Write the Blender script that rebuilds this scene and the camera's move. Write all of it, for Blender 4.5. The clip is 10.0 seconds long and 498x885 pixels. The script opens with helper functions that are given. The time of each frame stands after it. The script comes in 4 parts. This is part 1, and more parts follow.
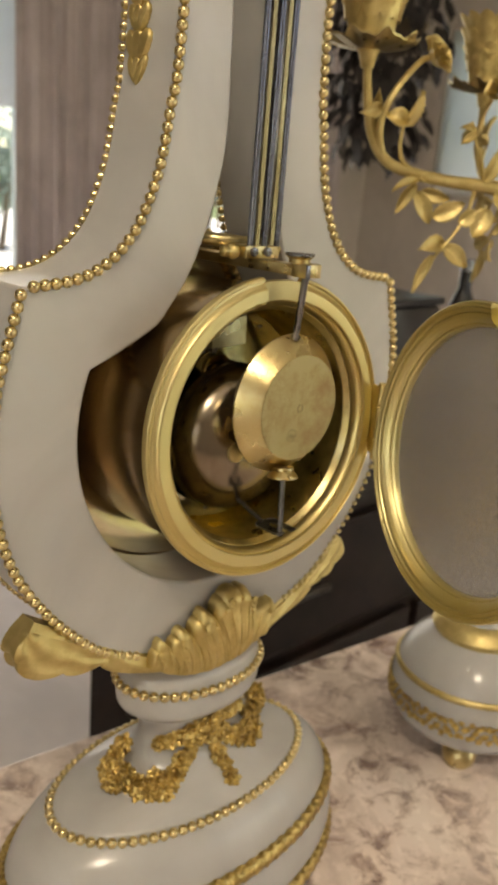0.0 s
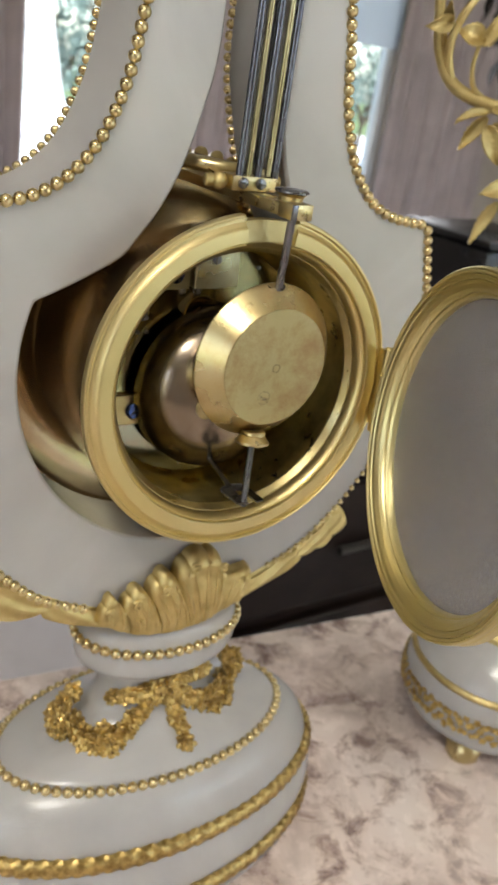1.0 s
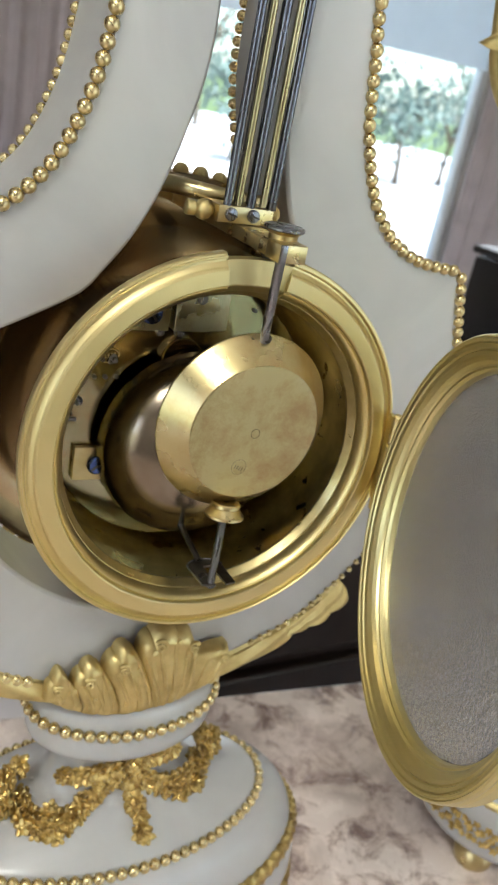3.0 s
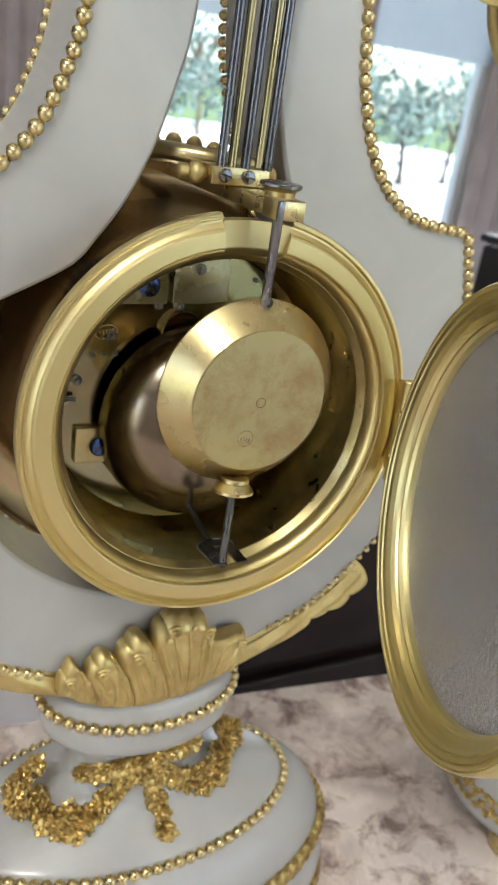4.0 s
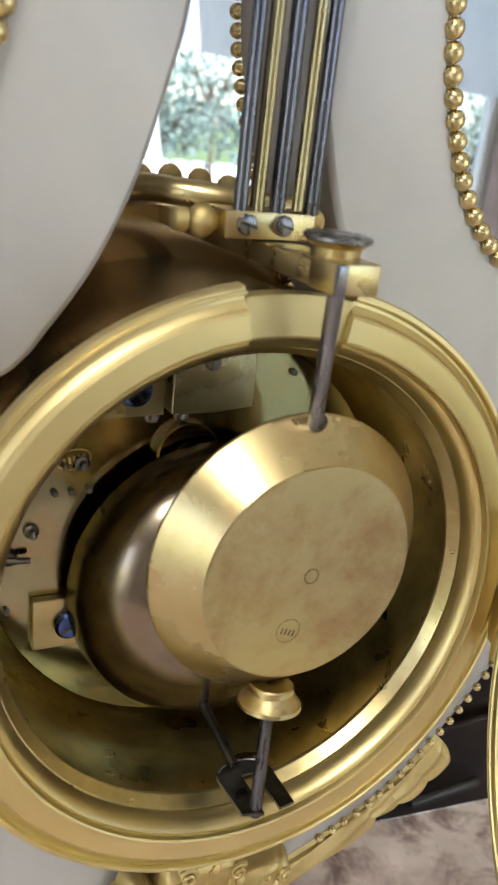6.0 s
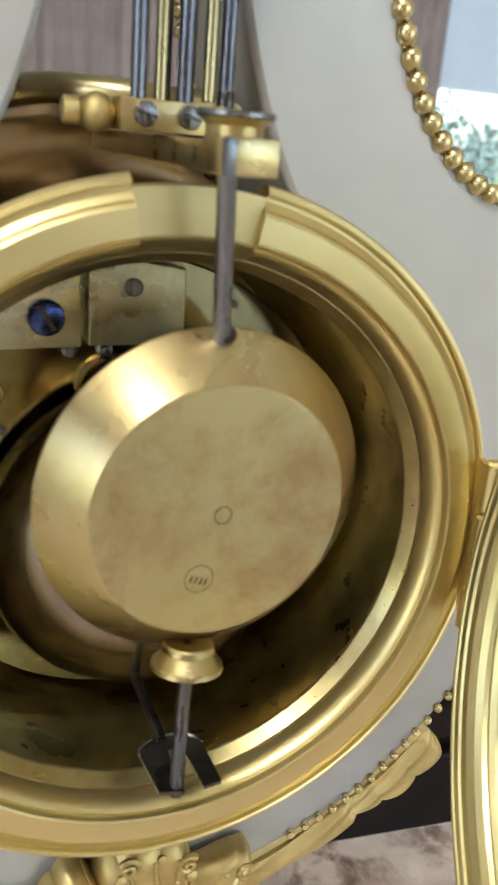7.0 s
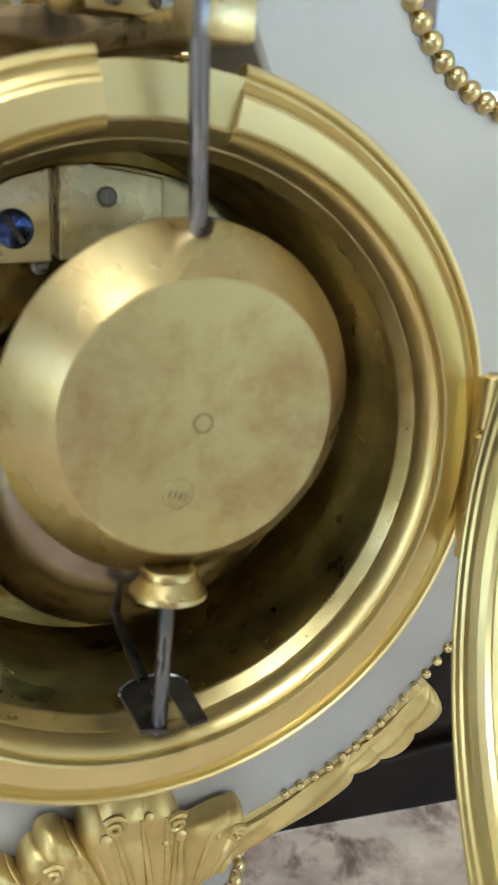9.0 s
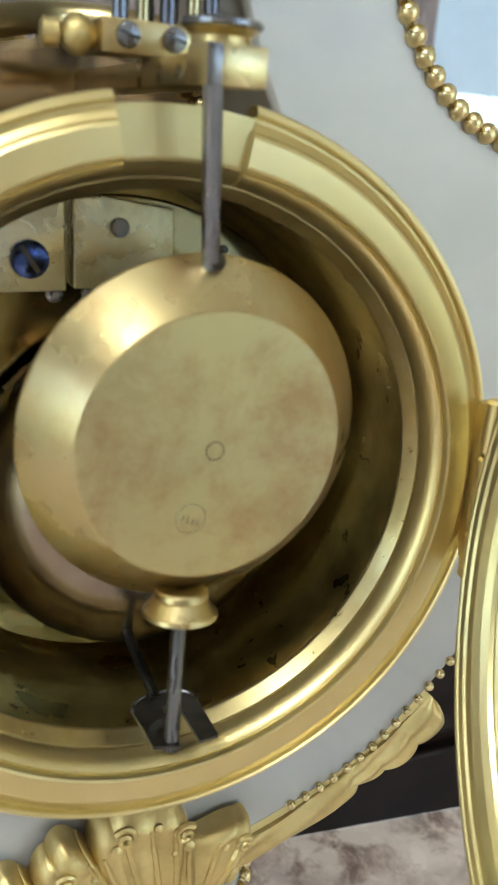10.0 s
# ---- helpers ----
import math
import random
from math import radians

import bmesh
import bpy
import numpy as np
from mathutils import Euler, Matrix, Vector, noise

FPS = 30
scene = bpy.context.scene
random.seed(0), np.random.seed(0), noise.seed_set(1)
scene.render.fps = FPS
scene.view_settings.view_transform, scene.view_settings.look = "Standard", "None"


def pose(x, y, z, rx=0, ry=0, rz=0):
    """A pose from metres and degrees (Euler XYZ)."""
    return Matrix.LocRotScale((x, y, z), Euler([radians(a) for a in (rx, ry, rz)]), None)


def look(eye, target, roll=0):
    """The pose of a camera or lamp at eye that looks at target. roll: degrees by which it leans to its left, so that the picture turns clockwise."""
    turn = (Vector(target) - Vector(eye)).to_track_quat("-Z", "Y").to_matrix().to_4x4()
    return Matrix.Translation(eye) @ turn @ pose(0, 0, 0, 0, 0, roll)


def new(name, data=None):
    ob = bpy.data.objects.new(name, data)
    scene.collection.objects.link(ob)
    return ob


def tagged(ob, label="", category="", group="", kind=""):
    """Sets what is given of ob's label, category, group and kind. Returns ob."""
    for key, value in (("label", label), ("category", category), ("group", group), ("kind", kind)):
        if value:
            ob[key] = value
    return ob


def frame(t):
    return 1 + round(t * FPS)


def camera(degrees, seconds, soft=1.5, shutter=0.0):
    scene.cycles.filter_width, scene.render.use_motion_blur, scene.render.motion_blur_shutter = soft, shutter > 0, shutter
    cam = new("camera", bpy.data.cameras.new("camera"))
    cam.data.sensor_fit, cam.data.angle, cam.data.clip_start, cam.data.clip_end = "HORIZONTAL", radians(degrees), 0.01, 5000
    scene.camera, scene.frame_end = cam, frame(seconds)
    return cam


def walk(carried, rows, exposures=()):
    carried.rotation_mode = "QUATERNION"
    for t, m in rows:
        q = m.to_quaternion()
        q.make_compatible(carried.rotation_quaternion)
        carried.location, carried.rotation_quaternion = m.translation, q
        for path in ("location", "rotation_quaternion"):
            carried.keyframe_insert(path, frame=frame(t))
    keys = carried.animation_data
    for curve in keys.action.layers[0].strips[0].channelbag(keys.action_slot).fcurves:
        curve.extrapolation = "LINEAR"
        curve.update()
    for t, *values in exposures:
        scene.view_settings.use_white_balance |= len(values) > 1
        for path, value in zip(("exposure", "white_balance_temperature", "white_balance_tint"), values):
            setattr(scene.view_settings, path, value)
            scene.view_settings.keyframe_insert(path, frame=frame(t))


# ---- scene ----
TAU = math.tau
ZB = 0.249          # height of the drum's axis above the table
cam = camera(32.74, 10.0, soft=1.9)
# seconds, place in metres, Euler angles in degrees
ROWS = [
    (0, -0.2333, -0.2203, 0.3419, 72.89, -4.49, -43.46),
    (0.5, -0.1896, -0.2235, 0.3442, 67.96, -8.07, -37.67),
    (1, -0.1661, -0.2251, 0.3496, 66.49, -8.31, -33.39),
    (1.5, -0.1406, -0.2048, 0.3639, 66.22, -8.81, -30.24),
    (2, -0.1291, -0.1950, 0.3648, 65.68, -11.88, -27.32),
    (2.2, -0.1224, -0.1979, 0.3601, 65.82, -11.91, -27.10),
    (3.3, -0.1143, -0.1981, 0.3485, 66.54, -9.65, -27.52),
    (3.5, -0.1113, -0.1940, 0.3419, 66.75, -8.68, -27.41),
    (4, -0.1111, -0.1965, 0.3410, 66.81, -8.07, -27.55),
    (4.5, -0.1063, -0.1969, 0.3392, 66.79, -7.84, -27.13),
    (5, -0.1076, -0.1906, 0.3391, 67.08, -7.47, -28.00),
    (5.2, -0.1007, -0.1840, 0.3365, 66.91, -7.38, -27.12),
    (6.3, -0.0566, -0.1023, 0.3306, 69.71, -5.61, -26.57),
    (6.5, -0.0459, -0.1015, 0.3265, 69.11, -4.61, -23.76),
    (7, -0.0430, -0.1165, 0.3153, 69.83, -4.64, -23.17),
    (7.5, -0.0383, -0.1189, 0.2991, 69.82, -4.29, -23.76),
    (8, -0.0382, -0.1170, 0.2998, 69.96, -4.45, -23.74),
    (8.5, -0.0380, -0.1149, 0.2982, 70.12, -4.16, -23.75),
    (9, -0.0386, -0.1142, 0.2987, 70.08, -3.95, -23.79),
    (9.5, -0.0390, -0.1142, 0.3004, 70.08, -3.93, -23.53),
    (10, -0.0414, -0.1161, 0.3034, 70.28, -3.91, -23.78),
]
walk(cam, [(t, pose(x, y, z, rx, ry, rz)) for t, x, y, z, rx, ry, rz in ROWS],
     exposures=[(0.0, 1.07, 9000, 16), (0.5, 1.15, 7800, 16), (1.2, 1.38, 6850, 13), (2.2, 1.48, 6600, 10), (5.2, 1.45, 6550, 13), (6.5, 1.52, 6900, 15), (7.5, 1.67, 6350, 5), (10.0, 1.65, 6250, 5)])
cam.data.dof.use_dof = True
cam.data.dof.focus_distance, cam.data.dof.aperture_fstop = 0.205, 44.0

# ---- world, sun, lights ----
world = bpy.data.worlds.new("sky")
scene.world = world
world.use_nodes = True
wn = world.node_tree
sky = wn.nodes.new("ShaderNodeTexSky")
sky.sky_type = "NISHITA"
sky.sun_disc = False
sky.sun_elevation, sky.sun_rotation = radians(48), radians(200)
wn.links.new(sky.outputs[0], wn.nodes["Background"].inputs[0])
wn.nodes["Background"].inputs[1].default_value = 0.15

sun = new("sun", bpy.data.lights.new("sun", "SUN"))
sun.data.energy, sun.data.angle, sun.data.color = 5.0, radians(0.6), (1.0, 0.97, 0.93)
sun.matrix_world = look((2.5, 6.0, 9.0), (2.0, 9.0, 0.0))


def window_light(name, place, target, w, h, power, color):
    lamp = new(name, bpy.data.lights.new(name, "AREA"))
    lamp.data.shape, lamp.data.size, lamp.data.size_y = "RECTANGLE", w, h
    lamp.data.energy, lamp.data.color = power, color
    lamp.matrix_world = look(place, target)
    return lamp


# added fill from an unseen window behind the viewer; daylight_front is that of the glazed doors beyond the table
window_light("fill_back", (2.30, -2.44, 0.28), (1.2, 0.0, 0.28), 3.2, 1.9, 4.4, (0.97, 0.98, 1.0))
# added fill from the west, brightens the bezel's right side and the door ring
window_light("fill_west", (-2.46, -1.30, 0.45), (0.0, -0.9, 0.30), 1.5, 1.6, 3.0, (0.97, 0.98, 1.0))
window_light("daylight_front", (2.2, 3.42, 0.35), (1.4, 0.0, 0.2), 2.2, 1.9, 10.5, (0.84, 0.92, 1.0))
lamp_room = new("ceiling_bulb", bpy.data.lights.new("ceiling_bulb", "POINT"))
lamp_room.data.energy, lamp_room.data.color, lamp_room.data.shadow_soft_size = 14.5, (0.95, 0.98, 0.94), 0.10
lamp_room.location = (-0.75, -0.80, 1.5)


# ---- materials ----
def material(name, base, rough=0.5, metal=0.0, coat=0.0):
    m = bpy.data.materials.new(name)
    m.use_nodes = True
    b = m.node_tree.nodes["Principled BSDF"]
    b.inputs["Base Color"].default_value = (*base, 1)
    b.inputs["Roughness"].default_value = rough
    b.inputs["Metallic"].default_value = metal
    b.inputs["Coat Weight"].default_value = coat
    return m


def noise_node(m, scale, detail=4.0, distort=0.0, rough=0.55, coords="Object", stretch=None):
    n = m.node_tree.nodes
    co = n.new("ShaderNodeTexCoord")
    src = co.outputs[coords]
    if stretch:
        mp = n.new("ShaderNodeMapping")
        mp.inputs["Scale"].default_value = stretch
        m.node_tree.links.new(src, mp.inputs["Vector"])
        src = mp.outputs["Vector"]
    t = n.new("ShaderNodeTexNoise")
    t.inputs["Scale"].default_value, t.inputs["Detail"].default_value = scale, detail
    t.inputs["Distortion"].default_value, t.inputs["Roughness"].default_value = distort, rough
    m.node_tree.links.new(src, t.inputs["Vector"])
    return t


def ramp_node(m, src, stops):
    r = m.node_tree.nodes.new("ShaderNodeValToRGB")
    e = r.color_ramp.elements
    e[0].position, e[0].color = stops[0][0], (*stops[0][1], 1)
    e[1].position, e[1].color = stops[-1][0], (*stops[-1][1], 1)
    for pos, col in stops[1:-1]:
        q = e.new(pos)
        q.color = (*col, 1)
    m.node_tree.links.new(src, r.inputs[0])
    return r


def mix_node(m, a, b, fac, mode="MIX"):
    x = m.node_tree.nodes.new("ShaderNodeMix")
    x.data_type, x.blend_type = "RGBA", mode
    for sock, v in ((x.inputs[0], fac), (x.inputs[6], a), (x.inputs[7], b)):
        if isinstance(v, (int, float)):
            sock.default_value = v
        elif isinstance(v, tuple):
            sock.default_value = (*v, 1)
        else:
            m.node_tree.links.new(v, sock)
    return x.outputs[2]


def bsdf(m):
    return m.node_tree.nodes["Principled BSDF"]


def plug(m, src, key):
    m.node_tree.links.new(src, bsdf(m).inputs[key])


def bump(m, src, strength, distance):
    b = m.node_tree.nodes.new("ShaderNodeBump")
    b.inputs["Strength"].default_value, b.inputs["Distance"].default_value = strength, distance
    m.node_tree.links.new(src, b.inputs["Height"])
    plug(m, b.outputs[0], "Normal")


def metal(name, base, dark, rough, spread=0.10, scale=60.0, relief=0.00006, stretch=None, lathe=None, stain=None, cover=(0.48, 0.70)):
    """A worn metal: a clean and a slightly tarnished colour, uneven gloss; lathe: the middle round which it was turned."""
    m = material(name, base, rough, 1.0)
    big = noise_node(m, scale, 4.0, 0.2, stretch=stretch)
    r = ramp_node(m, big.outputs[0], [(0.28, dark), (0.62, base)])
    col = r.outputs[0]
    if stain:
        far = noise_node(m, scale * 2.3, 8.0, 0.15, 0.72)
        st = ramp_node(m, far.outputs[0], [(cover[0], (0, 0, 0)), (cover[1], (0.85, 0.85, 0.85))])
        col = mix_node(m, col, stain, st.outputs[0])
    plug(m, col, "Base Color")
    if lathe:
        n = m.node_tree.nodes
        co, sub, ln = n.new("ShaderNodeTexCoord"), n.new("ShaderNodeVectorMath"), n.new("ShaderNodeVectorMath")
        sub.operation, ln.operation = "SUBTRACT", "LENGTH"
        sub.inputs[1].default_value = lathe
        fine = n.new("ShaderNodeTexNoise")
        fine.noise_dimensions = "1D"
        fine.inputs["Scale"].default_value, fine.inputs["Detail"].default_value = 2600, 3
        m.node_tree.links.new(co.outputs["Object"], sub.inputs[0])
        m.node_tree.links.new(sub.outputs[0], ln.inputs[0])
        m.node_tree.links.new(ln.outputs["Value"], fine.inputs["W"])
    else:
        fine = noise_node(m, scale * 7, 3.0, 0.0, stretch=stretch)
    wear = noise_node(m, scale * 1.7, 5.0, 0.3, stretch=stretch)
    g = ramp_node(m, wear.outputs[0], [(0.3, (max(0.02, rough - spread * 0.5),) * 3), (0.75, (rough + spread,) * 3)])
    plug(m, g.outputs[0], "Roughness")
    bump(m, fine.outputs[0], 0.25, relief)
    return m


AXIS = (0.0, 0.0, 0.249)
M_GOLD = metal("polished_brass", (0.71, 0.59, 0.295), (0.66, 0.53, 0.24), 0.38, 0.06, 18, 0.00003, lathe=AXIS)
M_BRASS = metal("plain_brass", (0.60, 0.50, 0.27), (0.50, 0.38, 0.18), 0.30, 0.10, 120, 0.00004)
M_GILT = metal("gilt_bronze", (0.66, 0.53, 0.25), (0.52, 0.40, 0.17), 0.46, 0.14, 140, 0.0002)
M_CAST = metal("old_gilt_casting", (0.66, 0.49, 0.19), (0.26, 0.16, 0.05), 0.36, 0.14, 330, 0.00015)
M_BEAD = metal("gilt_bead", (0.73, 0.60, 0.33), (0.52, 0.40, 0.19), 0.26, 0.12, 200, 0.00003)
# stained bob brass; the orange its bevel reflects is put into the colour
M_BOB = metal("bob_brass", (0.59, 0.50, 0.27), (0.54, 0.415, 0.19), 0.27, 0.08, 40, 0.00002, stain=(0.52, 0.35, 0.16))
M_FACE = metal("pale_worn_brass", (0.57, 0.49, 0.27), (0.52, 0.43, 0.22), 0.40, 0.08, 30, 0.00002, stain=(0.42, 0.27, 0.13), cover=(0.47, 0.66))
M_NOTCH = metal("filed_brass", (0.66, 0.575, 0.31), (0.60, 0.50, 0.25), 0.40, 0.10, 60, 0.00004)
M_PLATE = metal("movement_brass", (0.36, 0.345, 0.225), (0.28, 0.255, 0.15), 0.12, 0.08, 45, 0.00002, stain=(0.38, 0.25, 0.13))
M_COCK = metal("pale_cock_brass", (0.70, 0.705, 0.56), (0.60, 0.585, 0.43), 0.28, 0.10, 60, 0.00003, stain=(0.46, 0.38, 0.22))
M_DOOR = metal("door_brass", (0.68, 0.60, 0.32), (0.63, 0.54, 0.265), 0.38, 0.06, 18, 0.00003, lathe=(0.0326, -0.0626, 0.2491))
M_DRUM = metal("polished_drum_brass", (0.52, 0.40, 0.24), (0.45, 0.33, 0.19), 0.15, 0.06, 20, 0.00001)
M_INSIDE = metal("tarnished_brass", (0.86, 0.71, 0.29), (0.36, 0.285, 0.11), 0.30, 0.12, 55, 0.00010)
M_LIP = metal("brown_brass", (0.56, 0.47, 0.24), (0.44, 0.35, 0.165), 0.32, 0.12, 160, 0.00006)
M_BELL = metal("bell_bronze", (0.32, 0.27, 0.215), (0.25, 0.195, 0.14), 0.19, 0.05, 40, 0.00002)
M_STEEL = metal("steel", (0.27, 0.275, 0.30), (0.19, 0.19, 0.215), 0.27, 0.14, 300, 0.00004, stretch=(1, 1, 0.15))
M_DSTEEL = metal("dark_steel", (0.11, 0.105, 0.10), (0.06, 0.055, 0.05), 0.30, 0.1, 200, 0.00003)
M_GROOVE = metal("dark_groove_brass", (0.19, 0.15, 0.08), (0.12, 0.09, 0.05), 0.45, 0.1, 200, 0.00003)
M_BLUE = metal("blued_steel", (0.08, 0.13, 0.36), (0.04, 0.06, 0.18), 0.22, 0.1, 200, 0.00002)
M_ROD = metal("blued_rod_steel", (0.16, 0.17, 0.21), (0.10, 0.10, 0.125), 0.24, 0.12, 300, 0.00004, stretch=(1, 1, 0.15))
M_BROD = metal("brass_rod", (0.47, 0.41, 0.24), (0.34, 0.28, 0.15), 0.28, 0.12, 250, 0.00004, stretch=(1, 1, 0.15))


def marble_white():
    m = material("white_marble", (0.72, 0.71, 0.69), 0.32)
    cloud = noise_node(m, 14, 5, 1.2)
    r = ramp_node(m, cloud.outputs[0], [(0.3, (0.40, 0.39, 0.38)), (0.55, (0.45, 0.442, 0.43)), (0.8, (0.485, 0.475, 0.465))])
    plug(m, r.outputs[0], "Base Color")
    b = bsdf(m)
    b.inputs["Subsurface Weight"].default_value = 0.25
    b.inputs["Subsurface Radius"].default_value = (0.008, 0.006, 0.005)
    b.inputs["Subsurface Scale"].default_value = 0.6
    g = noise_node(m, 160, 3)
    q = ramp_node(m, g.outputs[0], [(0.3, (0.20,) * 3), (0.7, (0.27,) * 3)])
    plug(m, q.outputs[0], "Roughness")
    return m


def marble_table():
    m = material("veined_tabletop_marble", (0.6, 0.5, 0.45), 0.22)
    a = noise_node(m, 11, 9, 0.8, 0.62)
    r = ramp_node(m, a.outputs[0], [(0.30, (0.40, 0.30, 0.27)), (0.42, (0.64, 0.53, 0.48)), (0.50, (0.80, 0.68, 0.62)), (0.70, (0.85, 0.75, 0.69))])
    v = noise_node(m, 46, 9, 0.5, 0.70)
    q = ramp_node(m, v.outputs[0], [(0.38, (0.32, 0.26, 0.25)), (0.45, (0.66, 0.59, 0.56)), (0.53, (1, 1, 1))])
    w = noise_node(m, 7, 5, 0.6)
    wq = ramp_node(m, w.outputs[0], [(0.42, (1, 1, 1)), (0.62, (0.30, 0.30, 0.30))])
    c = mix_node(m, r.outputs[0], mix_node(m, (1, 1, 1), q.outputs[0], wq.outputs[0]), 1.0, "MULTIPLY")
    plug(m, c, "Base Color")
    g = noise_node(m, 120, 3)
    h = ramp_node(m, g.outputs[0], [(0.3, (0.18,) * 3), (0.7, (0.32,) * 3)])
    plug(m, h.outputs[0], "Roughness")
    return m


M_MARBLE, M_TABLE = marble_white(), marble_table()


def paint(name, base, rough=0.6, scale=8.0, amount=0.12, relief=0.001):
    m = material(name, base, rough)
    n = noise_node(m, scale, 5, 0.5)
    lo = tuple(c * (1 - amount) for c in base)
    hi = tuple(min(1, c * (1 + amount)) for c in base)
    plug(m, ramp_node(m, n.outputs[0], [(0.3, lo), (0.7, hi)]).outputs[0], "Base Color")
    f = noise_node(m, scale * 40, 3)
    bump(m, f.outputs[0], 0.2, relief)
    return m


M_WALL = paint("beige_wall_paint", (0.48, 0.42, 0.37), 0.8, 3)
M_CURTAIN = paint("mauve_curtain_cloth", (0.47, 0.40, 0.40), 0.9, 6, 0.12)
M_CEIL = paint("white_ceiling_paint", (0.78, 0.76, 0.72), 0.85, 3, 0.05)
M_FLOOR = paint("pink_grey_floor_tile", (0.70, 0.64, 0.63), 0.45, 5, 0.12)
M_WOOD = paint("dark_mahogany", (0.016, 0.009, 0.007), 0.40, 18, 0.5, 0.0003)
bsdf(M_WOOD).inputs["Specular IOR Level"].default_value = 0.25
M_WHITE = paint("white_window_paint", (0.80, 0.80, 0.78), 0.45, 10, 0.05)
M_BLIND = paint("white_roller_blind", (0.80, 0.82, 0.83), 0.8, 10, 0.05)
through_cloth = M_BLIND.node_tree.nodes.new("ShaderNodeBsdfTranslucent")
through_cloth.inputs[0].default_value = (0.80, 0.84, 0.86, 1)
blend = M_BLIND.node_tree.nodes.new("ShaderNodeMixShader")
blend.inputs[0].default_value = 0.6
M_BLIND.node_tree.links.new(bsdf(M_BLIND).outputs[0], blend.inputs[1])
M_BLIND.node_tree.links.new(through_cloth.outputs[0], blend.inputs[2])
M_BLIND.node_tree.links.new(blend.outputs[0], M_BLIND.node_tree.nodes["Material Output"].inputs[0])
M_BLACK = paint("black_lacquer", (0.012, 0.012, 0.014), 0.25, 20, 0.4)
M_LEAF = paint("green_leaf", (0.15, 0.21, 0.18), 0.55, 3, 0.5)
M_DLEAF = paint("dark_dried_leaf", (0.020, 0.014, 0.012), 0.6, 12, 0.4)
M_BARK = paint("tree_bark", (0.12, 0.09, 0.06), 0.9, 9, 0.4, 0.01)
M_GRASS = paint("lawn", (0.10, 0.15, 0.05), 0.9, 4, 0.4)
M_PATIO = paint("pale_patio_stone", (0.68, 0.68, 0.67), 0.8, 4, 0.15)


def frosted_glass():
    m = material("frosted_glass", (0.86, 0.85, 0.88), 0.24)
    b = bsdf(m)
    b.inputs["Transmission Weight"].default_value = 0.88
    b.inputs["IOR"].default_value = 1.35
    n = noise_node(m, 950, 2)
    r = ramp_node(m, n.outputs[0], [(0.38, (0.60, 0.58, 0.62)), (0.60, (1.0, 0.98, 1.0))])
    plug(m, r.outputs[0], "Base Color")
    bump(m, n.outputs[0], 0.42, 0.0005)
    return m


def clear_glass():
    # the bluish cast of the light outside is put into the pane's tint
    m = material("window_glass", (0.84, 0.93, 1.0), 0.02)
    bsdf(m).inputs["Transmission Weight"].default_value = 1.0
    bsdf(m).inputs["IOR"].default_value = 1.05
    return m


M_FROST, M_GLASS = frosted_glass(), clear_glass()


# ---- building tools ----
def thing(name, place, label, category, group="", kind=""):
    ob = new(name)
    ob.empty_display_size = 0.02
    ob.location = place
    return tagged(ob, label, category, group, kind)


def origin_of(ob):
    """Where a thing's or part's own origin lies in the world."""
    if ob.parent is None:
        return ob.location.copy()
    return origin_of(ob.parent) + ob.matrix_parent_inverse.translation + ob.location


def part(name, bm, mat, parent=None, label="", smooth=True, place=None, bevel=0.0, sharp=38):
    """Links a bmesh, given in world metres (or round place), as one mesh object under a thing or a part."""
    me = bpy.data.meshes.new(name)
    bmesh.ops.recalc_face_normals(bm, faces=bm.faces)
    bm.to_mesh(me)
    bm.free()
    me.materials.append(mat)
    if smooth:
        me.shade_smooth()
        me.set_sharp_from_angle(angle=radians(sharp))
    return put(name, me, parent, label, place, bevel)


def put(name, me, parent=None, label="", place=None, bevel=0.0):
    ob = new(name, me)
    base = origin_of(parent) if parent else Vector((0, 0, 0))
    if parent:
        ob.parent = parent
    if place is None:
        ob.location = (0, 0, 0)
        ob.matrix_parent_inverse = Matrix.Translation(-base)
    else:
        ob.location = Vector(place) - base
    if bevel:
        md = ob.modifiers.new("edge", "BEVEL")
        md.width, md.segments, md.limit_method, md.angle_limit = bevel, 2, "ANGLE", radians(40)
    if label:
        ob["label"] = label
    return ob


def smooth_line(pts, n, closed=False):
    """A Catmull-Rom line through pts, n steps for each span."""
    p = [Vector(q) for q in pts]
    out = []
    m = len(p)
    spans = m if closed else m - 1
    for i in range(spans):
        if closed:
            a, b, c, d = p[i - 1], p[i], p[(i + 1) % m], p[(i + 2) % m]
        else:
            a, b, c, d = p[max(i - 1, 0)], p[i], p[i + 1], p[min(i + 2, m - 1)]
        for k in range(n):
            t = k / n
            out.append(0.5 * ((2 * b) + (c - a) * t + (2 * a - 5 * b + 4 * c - d) * t * t + (3 * b - a - 3 * c + d) * t ** 3))
    if not closed:
        out.append(p[-1])
    return out


def resample(line, n):
    d = [0.0]
    for a, b in zip(line, line[1:]):
        d.append(d[-1] + (b - a).length)
    out, j = [], 0
    for k in range(n):
        s = d[-1] * k / (n - 1)
        while j < len(d) - 2 and d[j + 1] < s:
            j += 1
        f = (s - d[j]) / max(d[j + 1] - d[j], 1e-9)
        out.append(line[j].lerp(line[j + 1], min(max(f, 0), 1)))
    return out


